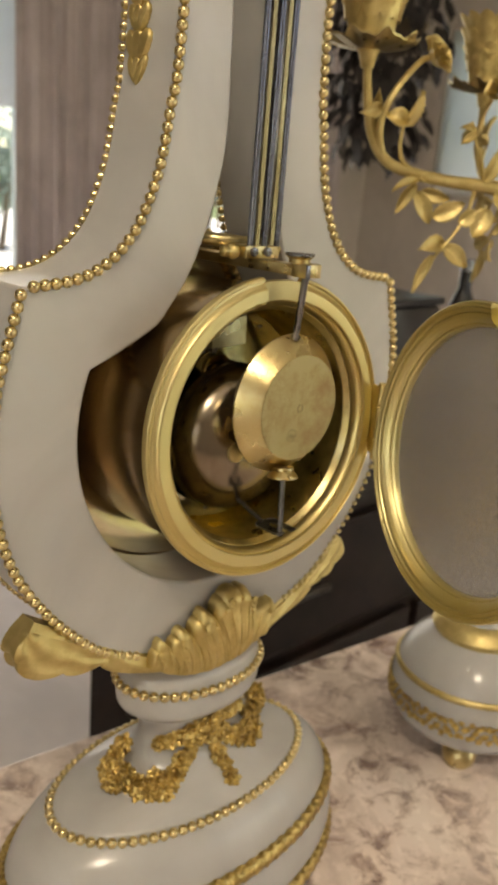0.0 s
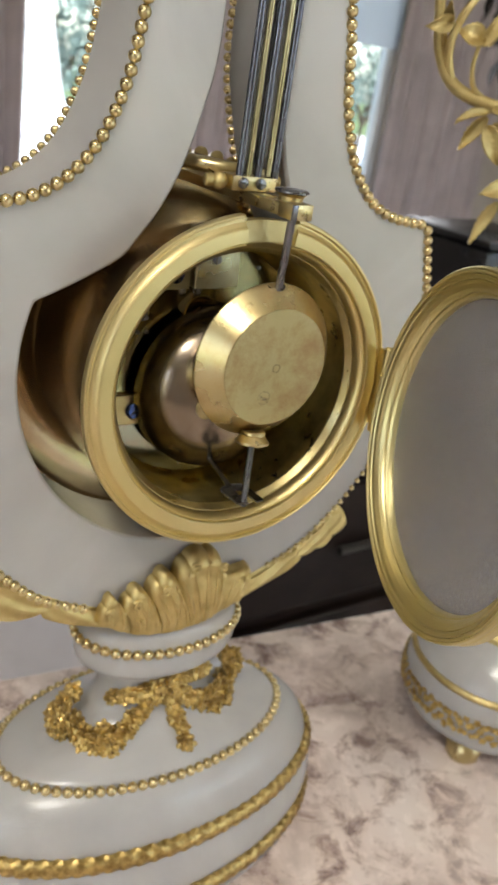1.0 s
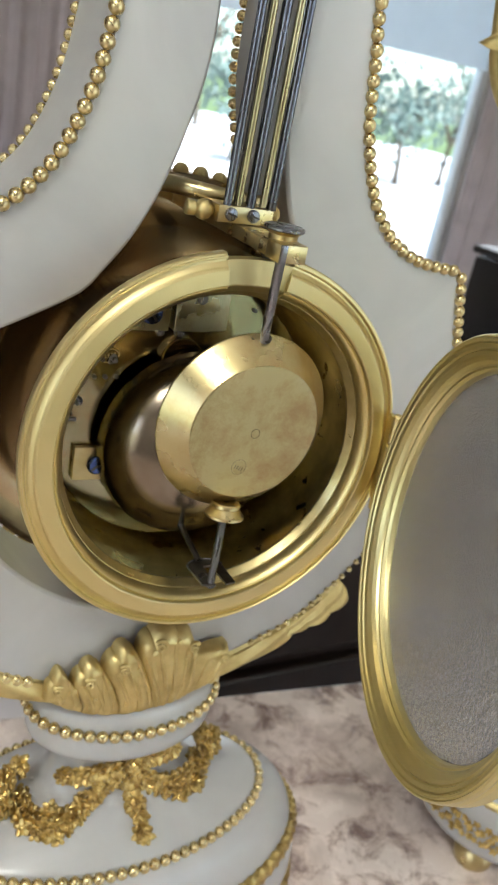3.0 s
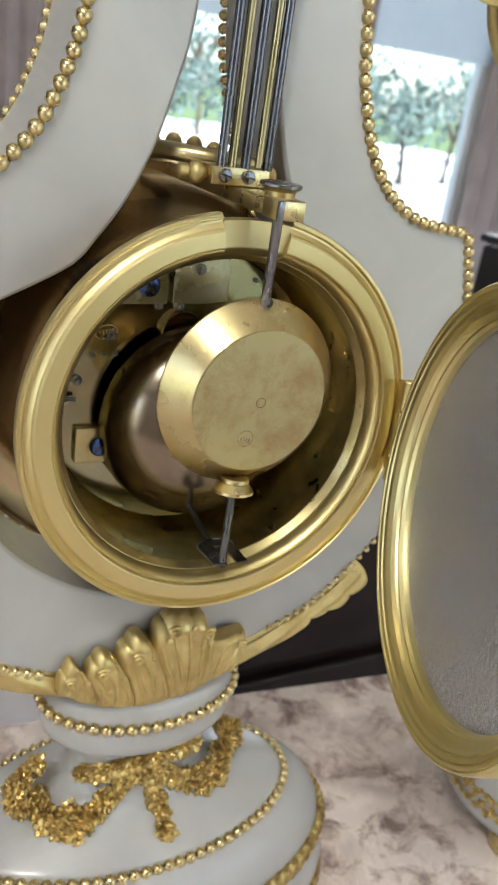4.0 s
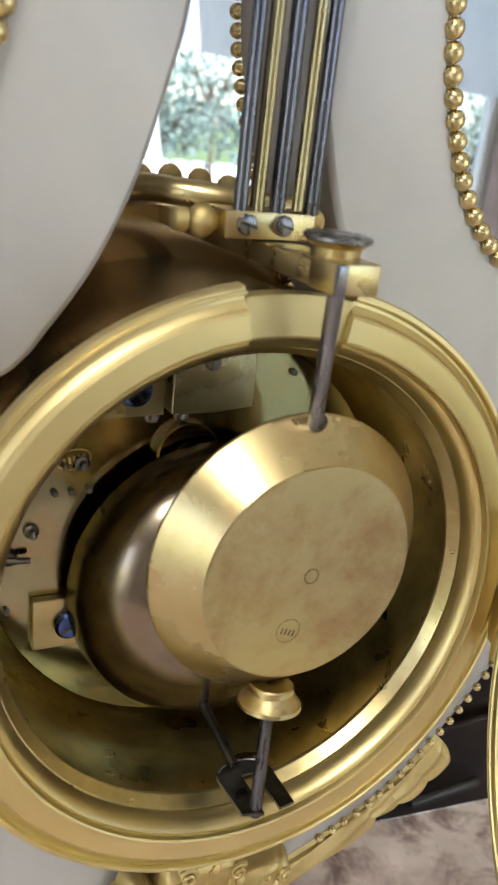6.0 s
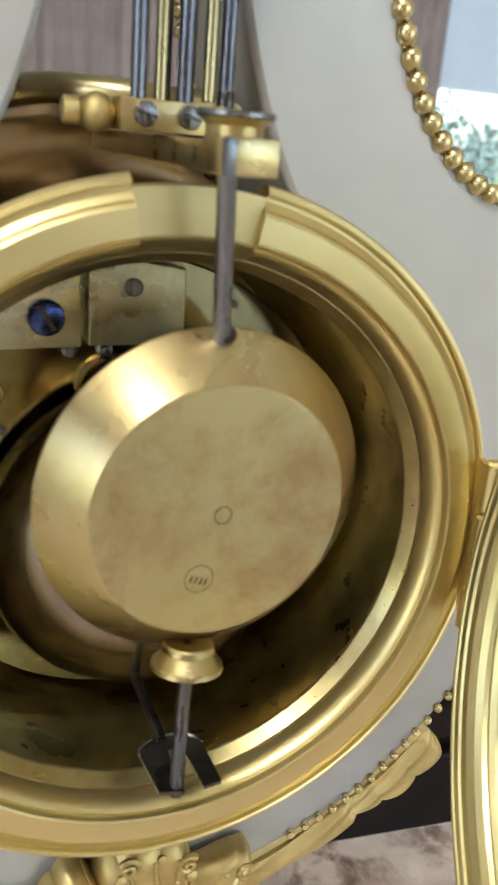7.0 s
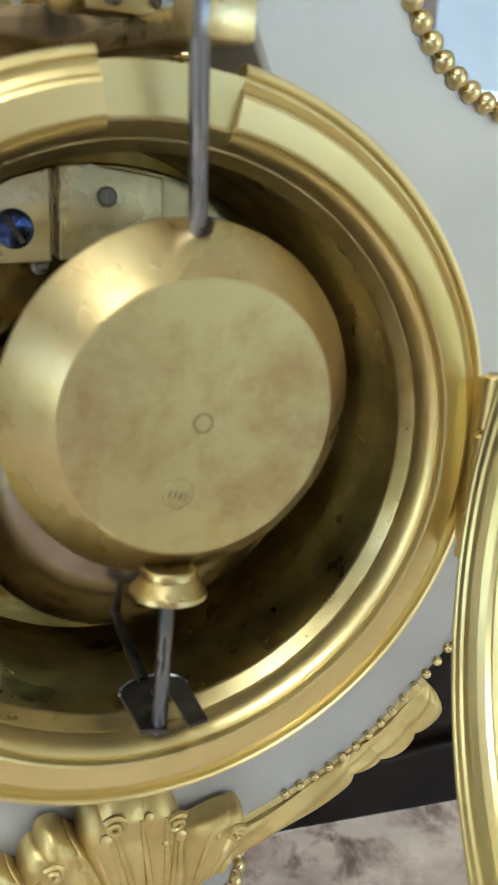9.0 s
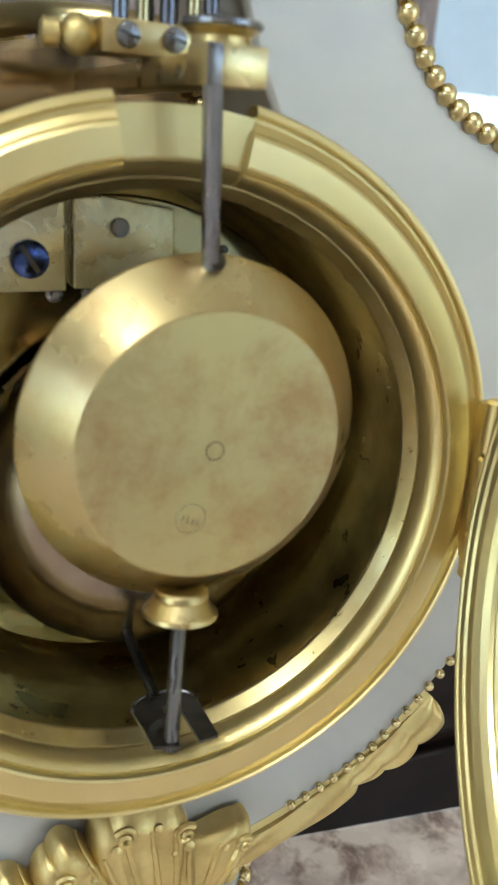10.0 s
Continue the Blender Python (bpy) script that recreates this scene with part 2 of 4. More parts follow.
def grid_bm(rows, close_u=False, close_v=False):
    """A bmesh from rows of points."""
    bm = bmesh.new()
    v = [[bm.verts.new(p) for p in r] for r in rows]
    nu, nv = len(v), len(v[0])
    for i in range(nu if close_u else nu - 1):
        for j in range(nv if close_v else nv - 1):
            a, b, c, d = v[i][j], v[i][(j + 1) % nv], v[(i + 1) % nu][(j + 1) % nv], v[(i + 1) % nu][j]
            if len({a, b, c, d}) == 4:
                bm.faces.new((a, b, c, d))
    return bm


def loft(levels, centre, n=72, caps=True):
    """Ovals (z, rx, ry) stacked round an upright axis."""
    rows = [[(centre[0] + rx * math.cos(TAU * k / n), centre[1] + ry * math.sin(TAU * k / n), z) for k in range(n)] for z, rx, ry in levels]
    bm = grid_bm(rows, close_v=True)
    if caps:
        bm.verts.ensure_lookup_table()
        bm.faces.new([bm.verts[k] for k in range(n)])
        bm.faces.new([bm.verts[len(bm.verts) - n + k] for k in range(n)])
    return bm


def revolve(profile, m, n=96, a0=0.0, a1=TAU, closed=True):
    """A profile of (radius, depth) turned round the local y axis; angle 0 is up, positive to the right; placed by the matrix m."""
    full = abs(a1 - a0 - TAU) < 1e-6
    steps = n if full else n + 1
    rows = []
    for k in range(steps):
        a = a0 + (a1 - a0) * k / n
        rows.append([m @ Vector((r * math.sin(a), y, r * math.cos(a))) for r, y in profile])
    bm = grid_bm(rows, close_u=full, close_v=closed)
    if not full and closed:
        bm.verts.ensure_lookup_table()
        w = len(profile)
        bm.faces.new([bm.verts[k] for k in range(w)])
        bm.faces.new([bm.verts[len(bm.verts) - w + k] for k in range(w)])
    return bm


def turned(profile, base, axis, n=32):
    """A lathe-turned piece: (distance along axis, radius) from base."""
    q = Vector(axis).normalized().to_track_quat("Z", "Y").to_matrix().to_4x4()
    m = Matrix.Translation(base) @ q
    rows = [[m @ Vector((r * math.cos(TAU * k / n), r * math.sin(TAU * k / n), d)) for k in range(n)] for d, r in profile]
    bm = grid_bm(rows, close_v=True)
    bm.verts.ensure_lookup_table()
    bm.faces.new([bm.verts[k] for k in range(n)])
    bm.faces.new([bm.verts[len(bm.verts) - n + k] for k in range(n)])
    return bm


def rod(a, b, r, n=16, chamfer=0.15):
    a, b = Vector(a), Vector(b)
    length = (b - a).length
    c = min(r * chamfer, length * 0.2)
    return turned([(0, r - c), (c, r), (length - c, r), (length, r - c)], a, b - a, n)


def box(lo, hi, m=None, soft=0.0):
    bm = bmesh.new()
    bmesh.ops.create_cube(bm, size=1)
    for v in bm.verts:
        v.co = Vector([lo[i] + (v.co[i] + 0.5) * (hi[i] - lo[i]) for i in range(3)])
    if soft:
        bmesh.ops.bevel(bm, geom=bm.edges[:], offset=soft, segments=2, affect="EDGES", profile=0.5)
    if m:
        bmesh.ops.transform(bm, matrix=m, verts=bm.verts)
    return bm


def join_bm(parts):
    out = bmesh.new()
    for b in parts:
        me = bpy.data.meshes.new("tmp")
        b.to_mesh(me)
        b.free()
        out.from_mesh(me)
        bpy.data.meshes.remove(me)
    return out


def tube(line, radius, n=10):
    """A tube along a line; radius may be a function of 0..1."""
    rows = []
    up = Vector((0.3, 0.2, 1)).normalized()
    for i, p in enumerate(line):
        d = (line[min(i + 1, len(line) - 1)] - line[max(i - 1, 0)]).normalized()
        s = d.cross(up).normalized()
        u = s.cross(d)
        r = radius(i / (len(line) - 1)) if callable(radius) else radius
        rows.append([p + s * r * math.cos(TAU * k / n) + u * r * math.sin(TAU * k / n) for k in range(n)])
    bm = grid_bm(rows, close_v=True)
    bm.verts.ensure_lookup_table()
    bm.faces.new([bm.verts[k] for k in range(n)])
    bm.faces.new([bm.verts[len(bm.verts) - n + k] for k in range(n)])
    return bm


def bead_mesh(name, r, mat):
    bm = bmesh.new()
    bmesh.ops.create_uvsphere(bm, u_segments=10, v_segments=7, radius=r)
    me = bpy.data.meshes.new(name)
    bm.to_mesh(me)
    bm.free()
    me.materials.append(mat)
    me.shade_smooth()
    return me


def along(line, step):
    d = sum((b - a).length for a, b in zip(line, line[1:]))
    return resample(line, max(2, round(d / step) + 1))


# ---- the lyre clock ----
CY = 0.0415         # the clock's middle, front to back
DRUM = Matrix.Translation((0, 0, ZB)) @ Matrix.Rotation(-0.0455, 4, "Z") @ Matrix.Rotation(-0.046, 4, "X")
REAR, FRONT = 0.0262, 0.0595

clock = thing("lyre_clock", (0, CY, 0), "white marble lyre clock with gilt mounts and open back door", "clock")


def mm(pts):
    return [(x * 0.001, 0.0, ZB + z * 0.001) for x, z in pts]


OUT_UP = smooth_line(mm([(0, 262), (20, 262), (40, 258), (47, 245), (44, 225), (38.5, 195), (36, 165), (35.5, 150), (37, 126), (39, 116), (42.5, 96), (48.5, 80), (55, 70), (64, 62), (76, 57), (95.5, 54.8)]), 6)
OUT_LOW = smooth_line(mm([(95.5, 54.8), (101, 36), (105, 20), (106.5, 0), (105.5, -22), (99, -44), (88, -62), (75, -77), (60, -90), (40, -99), (20, -105), (0, -107)]), 6)
IN_UP = smooth_line(mm([(0, 235), (15, 233), (24, 224), (22, 205), (16, 180), (13, 153), (11.5, 116), (12.5, 100), (15, 89), (20, 72), (27, 57), (35.5, 45), (41, 39), (57, 30.5), (69, 25.2)]), 6)
RH = 0.0735
IN_LOW = [Vector((RH * math.cos(a), 0, ZB + RH * math.sin(a))) for a in np.linspace(0.35, -math.pi / 2, 40)]


def lyre_frame():
    n1, n2 = 64, 48
    o = resample(OUT_UP, n1)[:-1] + resample(OUT_LOW, n2)
    i = resample(IN_UP, n1)[:-1] + resample(IN_LOW, n2)
    o += [Vector((-p.x, 0, p.z)) for p in o[-2:0:-1]]
    i += [Vector((-p.x, 0, p.z)) for p in i[-2:0:-1]]

    def lift(ps, y):
        return [Vector((p.x, y, p.z)) for p in ps]
    return grid_bm([lift(o, REAR), lift(i, REAR), lift(i, FRONT), lift(o, FRONT)], close_u=True, close_v=True)


marble_body = part("marble_frame", lyre_frame(), M_MARBLE, clock, "polished white marble lyre frame", bevel=0.0012)

# beads along the frame's edges
part("bead_wire", tube(along([Vector((p.x, REAR + 0.0008, p.z)) for p in OUT_UP[6:]], 0.004), 0.0009, 6), M_BEAD, marble_body, "gilt wire under the beads")
BEAD = bead_mesh("bead", 0.0021, M_BEAD)
PEARL = bead_mesh("bead", 0.0012, M_BEAD)
for side in (1, -1):
    for line in (OUT_UP[12:], OUT_LOW[1:-12]):
        pts = along(line, 0.0041)
        for p in pts[:-1]:
            tiny = side > 0 and p.z < ZB - 0.034
            if tiny:
                put("bead", PEARL, marble_body, place=(p.x * 0.989, REAR - 0.0008, ZB + (p.z - ZB) * 0.989))
            else:
                put("bead", BEAD, marble_body, place=(side * (p.x + 0.0004), REAR - 0.0004, p.z))
rest = []
SMALL = (0.0017, 6, 5)
for side in (1, -1):
    for line, step in ((OUT_UP[12:], 0.0036), (OUT_LOW[1:], 0.0036), (IN_UP[6:], 0.0036)):
        for p in along(line, step):
            b = bmesh.new()
            bmesh.ops.create_uvsphere(b, u_segments=6, v_segments=5, radius=SMALL[0], matrix=Matrix.Translation((side * p.x, FRONT + 0.0006, p.z)))
            rest.append(b)
front_beads = part("front_bead_border", join_bm(rest), M_BEAD, marble_body, "string of small gilt beads on the front edges")
front_beads["kind"] = "stuff"

# the drum that holds the movement, open at the back
drum = part("drum_case", revolve([(0.0560, 0.003), (0.0560, 0.066), (0.0545, 0.068), (0.0500, 0.068), (0.0500, 0.0060), (0.0500, 0.003)], DRUM, 128), M_DRUM, clock, "mirror-polished brass drum")
part("drum_lining", revolve([(0.0499, 0.006), (0.0499, 0.064), (0.001, 0.064), (0.001, 0.0645), (0.0495, 0.0645), (0.0495, 0.006)], DRUM, 96, closed=True), M_INSIDE, drum, "dark tarnished inside of the drum")
A0, A1 = radians(-8.6), radians(11.6)
bezel = part("bezel", revolve([(0.0499, 0.0062)] + [(0.0515 - 0.0028 * math.cos(a), 0.0048 - 0.0044 * math.sin(a)) for a in np.linspace(0.0, 1.22, 9)] + [(0.0510, 0.0009), (0.0511, 0.0002), (0.0513, -0.0003), (0.0517, -0.0005), (0.0557, -0.0003), (0.0563, 0.0000), (0.0567, 0.0005), (0.0571, 0.0008), (0.0580, 0.0013), (0.0586, 0.0014), (0.0588, 0.0006), (0.0591, 0.0003), (0.0595, 0.0004), (0.0596, 0.0009), (0.0600, 0.0010), (0.0604, 0.0017), (0.0604, 0.0042), (0.0596, 0.0050), (0.0562, 0.0054)],
             DRUM, 180, A1, A0 + TAU), M_GOLD, clock, "turned brass bezel ring with a filed notch", sharp=14)
part("notch", revolve([(0.0499, 0.0062), (0.0489, 0.0050), (0.0487, 0.0045), (0.0489, 0.0041), (0.0494, 0.0034), (0.0502, 0.0022), (0.0509, 0.0014), (0.0514, 0.0011), (0.0584, 0.0009), (0.0587, 0.0040), (0.0562, 0.0054)],
              DRUM, 16, A0, A1), M_NOTCH, bezel, "pale filed flat in the bezel", sharp=11)
part("inner_lip", revolve([(0.0499, 0.0085), (0.0470, 0.0085), (0.0468, 0.0080), (0.0469, 0.0075), (0.0485, 0.0052), (0.0490, 0.0051), (0.0499, 0.0064)], DRUM, 128), M_LIP, bezel, "brown worn lip inside the bezel", sharp=20)
# front bezel with its pierced rim, beyond the marble
front_ring = part("dial_bezel", revolve([(0.0560, 0.064), (0.0700, 0.0615), (0.0735, 0.0625), (0.0740, 0.066), (0.066, 0.070), (0.056, 0.070)], DRUM, 96), M_DRUM, clock, "gilt bezel of the dial on the front")
rim = []
for k in range(64):
    a = TAU * k / 64
    b = bmesh.new()
    bmesh.ops.create_uvsphere(b, u_segments=8, v_segments=6, radius=0.0030, matrix=DRUM @ Matrix.Translation((0.0735 * math.sin(a), 0.0655, 0.0735 * math.cos(a))))
    rim.append(b)
dial_rim = part("dial_rim", join_bm(rim), M_GILT, front_ring, "row of gilt knobs round the dial")
dial_rim["kind"] = "stuff"


def local(x, y, z):
    """A place in the drum from metres right of, behind and above its middle."""
    return DRUM @ Vector((x, y, z))


BACK = (DRUM.to_3x3() @ Vector((0, -1, 0))).normalized()

# movement
movement = part("movement_plate", revolve([(0.0005, 0.035), (0.0448, 0.035), (0.0452, 0.0355), (0.0452, 0.0372), (0.0005, 0.0372)], DRUM, 96), M_PLATE, clock, "round brass movement plate")
part("movement_body", revolve([(0.0005, 0.0374), (0.036, 0.0374), (0.036, 0.060), (0.0005, 0.060)], DRUM, 48), M_INSIDE, movement)


def cock(name, pts, y0, y1, label, mat):
    lo = [local(x * 0.001, y0, z * 0.001) for x, z in pts]
    hi = [local(x * 0.001, y1, z * 0.001) for x, z in pts]
    bm = grid_bm([lo, hi], close_v=True)
    bm.verts.ensure_lookup_table()
    n = len(pts)
    bm.faces.new([bm.verts[k] for k in range(n)])
    bm.faces.new([bm.verts[n + k] for k in range(n)])
    return part(name, bm, mat, movement, label, smooth=False, bevel=0.0003)


def screw(x, z, y, r, mat, height=0.0012, slot=0.6, name="screw", parent=None):
    head = turned([(0, r * 0.9), (0.0001, r), (height * 0.7, r), (height, r * 0.8)], local(x * 0.001, y, z * 0.001), BACK, 20)
    ob = part(name, head, mat, parent or movement)
    if slot is not None:
        m = DRUM @ Matrix.Translation((x * 0.001, y - height - 0.00002, z * 0.001)) @ Matrix.Rotation(slot, 4, "Y")
        part("slot", box((-r * 0.8, -0.00004, -r * 0.13), (r * 0.8, 0.0003, r * 0.13), m), M_DSTEEL, ob)
    return ob


cock("suspension_cock", [(-9.3, 29), (-9.3, 44.4), (-4, 45), (8.6, 43.2), (8.6, 30), (0, 29)], 0.0300, 0.0349, "square pale brass cock plate", M_COCK)
cock("regulator_bar", [(-26, 28), (-26, 36), (-17, 42), (-10.3, 44), (-10.3, 28.4)], 0.0318, 0.0349, "pale brass bar beside the cock", M_COCK)
cock("corner_block", [(-36, -22.5), (-36, -11), (-25.5, -11), (-25.5, -22.5)], 0.0325, 0.0349, "small square brass block", M_BRASS)
screw(-1.3, 39.7, 0.0300, 0.0017, M_STEEL, slot=None)
screw(-16.6, 33.9, 0.0318, 0.0033, M_BLUE, 0.0016, 1.0)
screw(-28.6, -17.0, 0.0325, 0.0030, M_BLUE, 0.0018, -0.7)
for x, z in ((-17.4, 6.5), (-12, 27.5), (-5.5, 27.5), (-26, 18), (-36, 4)):
    pin = part("pivot_cup", turned([(0, 0.0016), (0.0009, 0.0015), (0.0011, 0.0009), (0.0028, 0.0008), (0.003, 0.0005)], local(x * 0.001, 0.035, z * 0.001), BACK, 16), M_STEEL, movement)
for x, z in ((-24.5, 12.2), (-28, 12), (-31.5, 12), (-27, 17), (-29.5, 17.6), (-41, -13.5), (-39, -2.2), (16, -36), (-6, -41), (20, 36)):
    part("stud", turned([(0, 0.0008), (0.001, 0.0007), (0.0013, 0.0004)], local(x * 0.001, 0.035, z * 0.001), BACK, 10), M_STEEL, movement)
# winding arbor drum half hidden by the bob
ring_at = DRUM @ Matrix.Translation((-0.0040, 0, 0.0192))
wheel = part("arbor_wheel", revolve([(0.0002, 0.0322), (0.0026, 0.0322), (0.0030, 0.0328), (0.0044, 0.0328), (0.0047, 0.0323), (0.0066, 0.0322), (0.0070, 0.0326), (0.0071, 0.0350), (0.0002, 0.0350)], ring_at, 48), M_PLATE, movement, "grooved brass boss round the winding arbor", sharp=15)
part("arbor", turned([(0, 0.0013), (0.0024, 0.0012), (0.0032, 0.0006)], local(-0.0040, 0.0322, 0.0192), BACK, 16), M_STEEL, wheel)
stamp_at = DRUM @ Matrix.Translation((-0.0276, 0.0, 0.0188)) @ Matrix.Rotation(-0.2, 4, "Y") @ Matrix.Diagonal((1.7, 1, 1, 1))
marks = [revolve([(0.0019, 0.03494), (0.0021, 0.03490), (0.0022, 0.03494), (0.0021, 0.0352)], stamp_at, 32)]
for k in range(5):
    marks.append(box((-0.0013 + 0.0006 * k, 0.03492, -0.0007), (-0.0010 + 0.0006 * k, 0.0352, 0.0007), stamp_at))
part("maker_stamp", join_bm(marks), M_BRASS, movement, "small oval stamp with worn letters")
part("stop_pin", rod(local(-0.0425, 0.0335, -0.0012), local(-0.0365, 0.0325, -0.0014), 0.0007, 10), M_STEEL, movement, "steel stop pin")
part("pin_foot", turned([(0, 0.0016), (0.0014, 0.0015), (0.0017, 0.0010)], local(-0.0405, 0.035, -0.0013), BACK, 14), M_DSTEEL, movement)
for x, z in ((47.6, 2.4), (44, -14), (-47.4, 6)):
    a = math.atan2(x, z)
    d = DRUM.to_3x3() @ Vector((-math.sin(a), 0, -math.cos(a)))
    part("fixing_screw", turned([(0, 0.0012), (0.0018, 0.0011), (0.0022, 0.0006)], local(0.0496 * math.sin(a), 0.0085, 0.0496 * math.cos(a)), d, 12), M_STEEL, drum)

# bell
dome = [(0.0005, -0.0175)]
for k in range(1, 13):
    a = k / 12 * math.pi / 2
    dome.append((0.0313 * math.sin(a) ** 0.9, -0.0175 * math.cos(a) ** 1.0))
dome += [(0.0315, 0.0012), (0.0305, 0.0012)]
for k in range(12, 0, -1):
    a = k / 12 * math.pi / 2
    dome.append((0.0300 * math.sin(a) ** 0.9, -0.0163 * math.cos(a)))
dome.append((0.0005, -0.0163))
bell = part("bell", revolve(dome, DRUM @ Matrix.Translation((0.0020, 0.0295, -0.0090)), 72), M_BELL, clock, "dull bronze gong bell")
part("bell_nut", turned([(0, 0.0036), (0.0003, 0.0040), (0.0016, 0.0040), (0.0020, 0.0034), (0.0022, 0.0030)], local(-0.0088, 0.0140, -0.0107), BACK, 24), M_BRASS, bell, "round brass nut on the bell")
part("bell_post", turned([(0, 0.002), (0.019, 0.002), (0.0195, 0.0035), (0.0215, 0.0035), (0.022, 0.002)], local(0.0028, 0.035, -0.0085), BACK, 16), M_STEEL, bell)

# open back door with its frosted glass
AD = radians(111.6)
HINGE = Vector((0.0555, -0.0078, ZB - 0.0018))
du = Vector((math.cos(AD), -math.sin(AD), 0))
dw = (Vector((math.sin(AD), math.cos(AD), 0)) * 0.0542 + Vector((0, 0, 1))).normalized()
dn = dw.cross(du)
DOOR = Matrix((du, dn, dw)).transposed().to_4x4()
DOOR.translation = (0.0326, -0.0626, ZB + 0.0001)
door = part("door_ring", revolve([(0.0500, 0.0066), (0.0503, 0.0052), (0.0509, 0.0042), (0.0515, 0.0041), (0.0518, 0.0033), (0.0526, 0.0022), (0.0538, 0.0011), (0.0548, 0.0006), (0.0552, 0.0010), (0.0556, 0.0003), (0.0566, -0.0001), (0.0569, 0.0005), (0.0573, -0.0002), (0.0579, -0.0003), (0.0582, 0.0003), (0.0586, -0.0001), (0.0591, 0.0003), (0.0593, 0.0012), (0.0589, 0.0022), (0.0593, 0.0030), (0.0593, 0.0060), (0.0584, 0.0074), (0.0562, 0.0078), (0.0558, 0.0092), (0.0525, 0.0092), (0.0521, 0.0080), (0.0500, 0.0080)],
            DOOR, 180, radians(9), radians(361)), M_DOOR, clock, "moulded brass ring of the open back door", sharp=11)
part("latch_gap", revolve([(0.0510, 0.0052), (0.0580, 0.0044), (0.0585, 0.0064), (0.0510, 0.0074)], DOOR, 8, radians(1), radians(9)), M_INSIDE, door, "dark notch for the latch")
part("door_glass", revolve([(0.0002, 0.0060), (0.0470, 0.0060), (0.0500, 0.0069), (0.0502, 0.0080), (0.0480, 0.0082), (0.0002, 0.0082)], DOOR, 128), M_FROST, door, "round pane of frosted glass")
for sgn, z0, z1 in ((0, -0.0088, 0.0052), (1, 0.0057, 0.0155), (1, -0.0185, -0.0093)):
    part("hinge_barrel", rod(HINGE + Vector((0, 0, z0 + 0.0018)), HINGE + Vector((0, 0, z1 + 0.0018)), 0.0018, 20, 0.3), M_GOLD, bezel if sgn else door)
part("hinge_leaf", box((-0.0006, 0.0, ZB - 0.0165), (0.0006, 0.0085, ZB + 0.0135), Matrix.Translation((0.0557, -0.0070, 0)) @ Matrix.Rotation(radians(-22), 4, "Z"), soft=0.0003), M_GOLD, bezel)

# husks hanging on the outer sides of the arms
for side in (1, -1):
    hb = []
    for k in range(7):
        z = ZB + 0.128 + 0.0085 * k
        w = 0.0030 + 0.0010 * math.sin(k * 1.9) + 0.0004 * k
        x = 0.0366 + 0.00002 * k
        for dy, tilt in ((-0.6, 0.5), (0.6, -0.5), (0.0, 0.0)):
            b = bmesh.new()
            bmesh.ops.create_uvsphere(b, u_segments=8, v_segments=6, radius=1)
            m = Matrix.Translation((side * x, 0.0495 + dy * w * 1.3, z)) @ Matrix.Rotation(tilt, 4, "X") @ Matrix.Diagonal((0.0022, w * 0.8, 0.0058, 1))
            bmesh.ops.transform(b, matrix=m, verts=b.verts)
            hb.append(b)
    part("husk_drop", join_bm(hb), M_GILT, marble_body, "gilt husk ornament on the arm")

# ---- foot of the clock ----
FOOT = [(-112, 28, 19), (-115, 34, 23), (-118, 36.5, 24.5), (-123, 37.5, 25), (-131, 38, 26), (-136, 36.5, 24.5), (-140, 31, 20.5), (-143, 27.5, 18), (-150, 26, 17), (-158, 27.5, 18), (-164, 33, 21),
        (-170, 46, 27), (-175, 60, 33), (-178, 68, 36.5), (-180, 70, 37.5), (-183, 76, 41), (-188, 83, 45), (-195, 88.5, 48), (-203, 92, 50), (-210, 92.5, 50.5), (-216, 95, 52), (-224, 98, 54), (-232, 98, 54), (-236, 95, 52), (-240, 97, 53.5), (-249, 97, 53.5)]


def oval_at(z):
    """Half widths of the foot at a height (mm from the drum's axis)."""
    for (z0, a0, b0), (z1, a1, b1) in zip(FOOT, FOOT[1:]):
        if z0 >= z >= z1:
            f = (z0 - z) / (z0 - z1)
            return (a0 + (a1 - a0) * f, b0 + (b1 - b0) * f)
    return (97, 53)


levels = []
fl = smooth_line([(x, y, z) for z, x, y in FOOT], 3)
for q in fl:
    levels.append((ZB + q.z * 0.001, q.x * 0.001, q.y * 0.001))
foot = part("marble_foot", loft(levels, (0, CY), 96), M_MARBLE, clock, "turned oval white marble foot")


def oval_line(z, grow, n):
    rx, ry = oval_at(z)
    rx, ry = (rx + grow) * 0.001, (ry + grow) * 0.001
    return [Vector((rx * math.cos(TAU * k / n), CY + ry * math.sin(TAU * k / n), ZB + z * 0.001)) for k in range(n + 1)]


for z, r, grow in ((-123, 0.0023, 0.7), (-180, 0.0023, 1.0)):
    me = bead_mesh("foot_bead", r, M_BEAD)
    pts = along(oval_line(z, grow, 240), r * 1.95)
    for p in pts[:-1]:
        put("bead", me, foot, place=tuple(p))


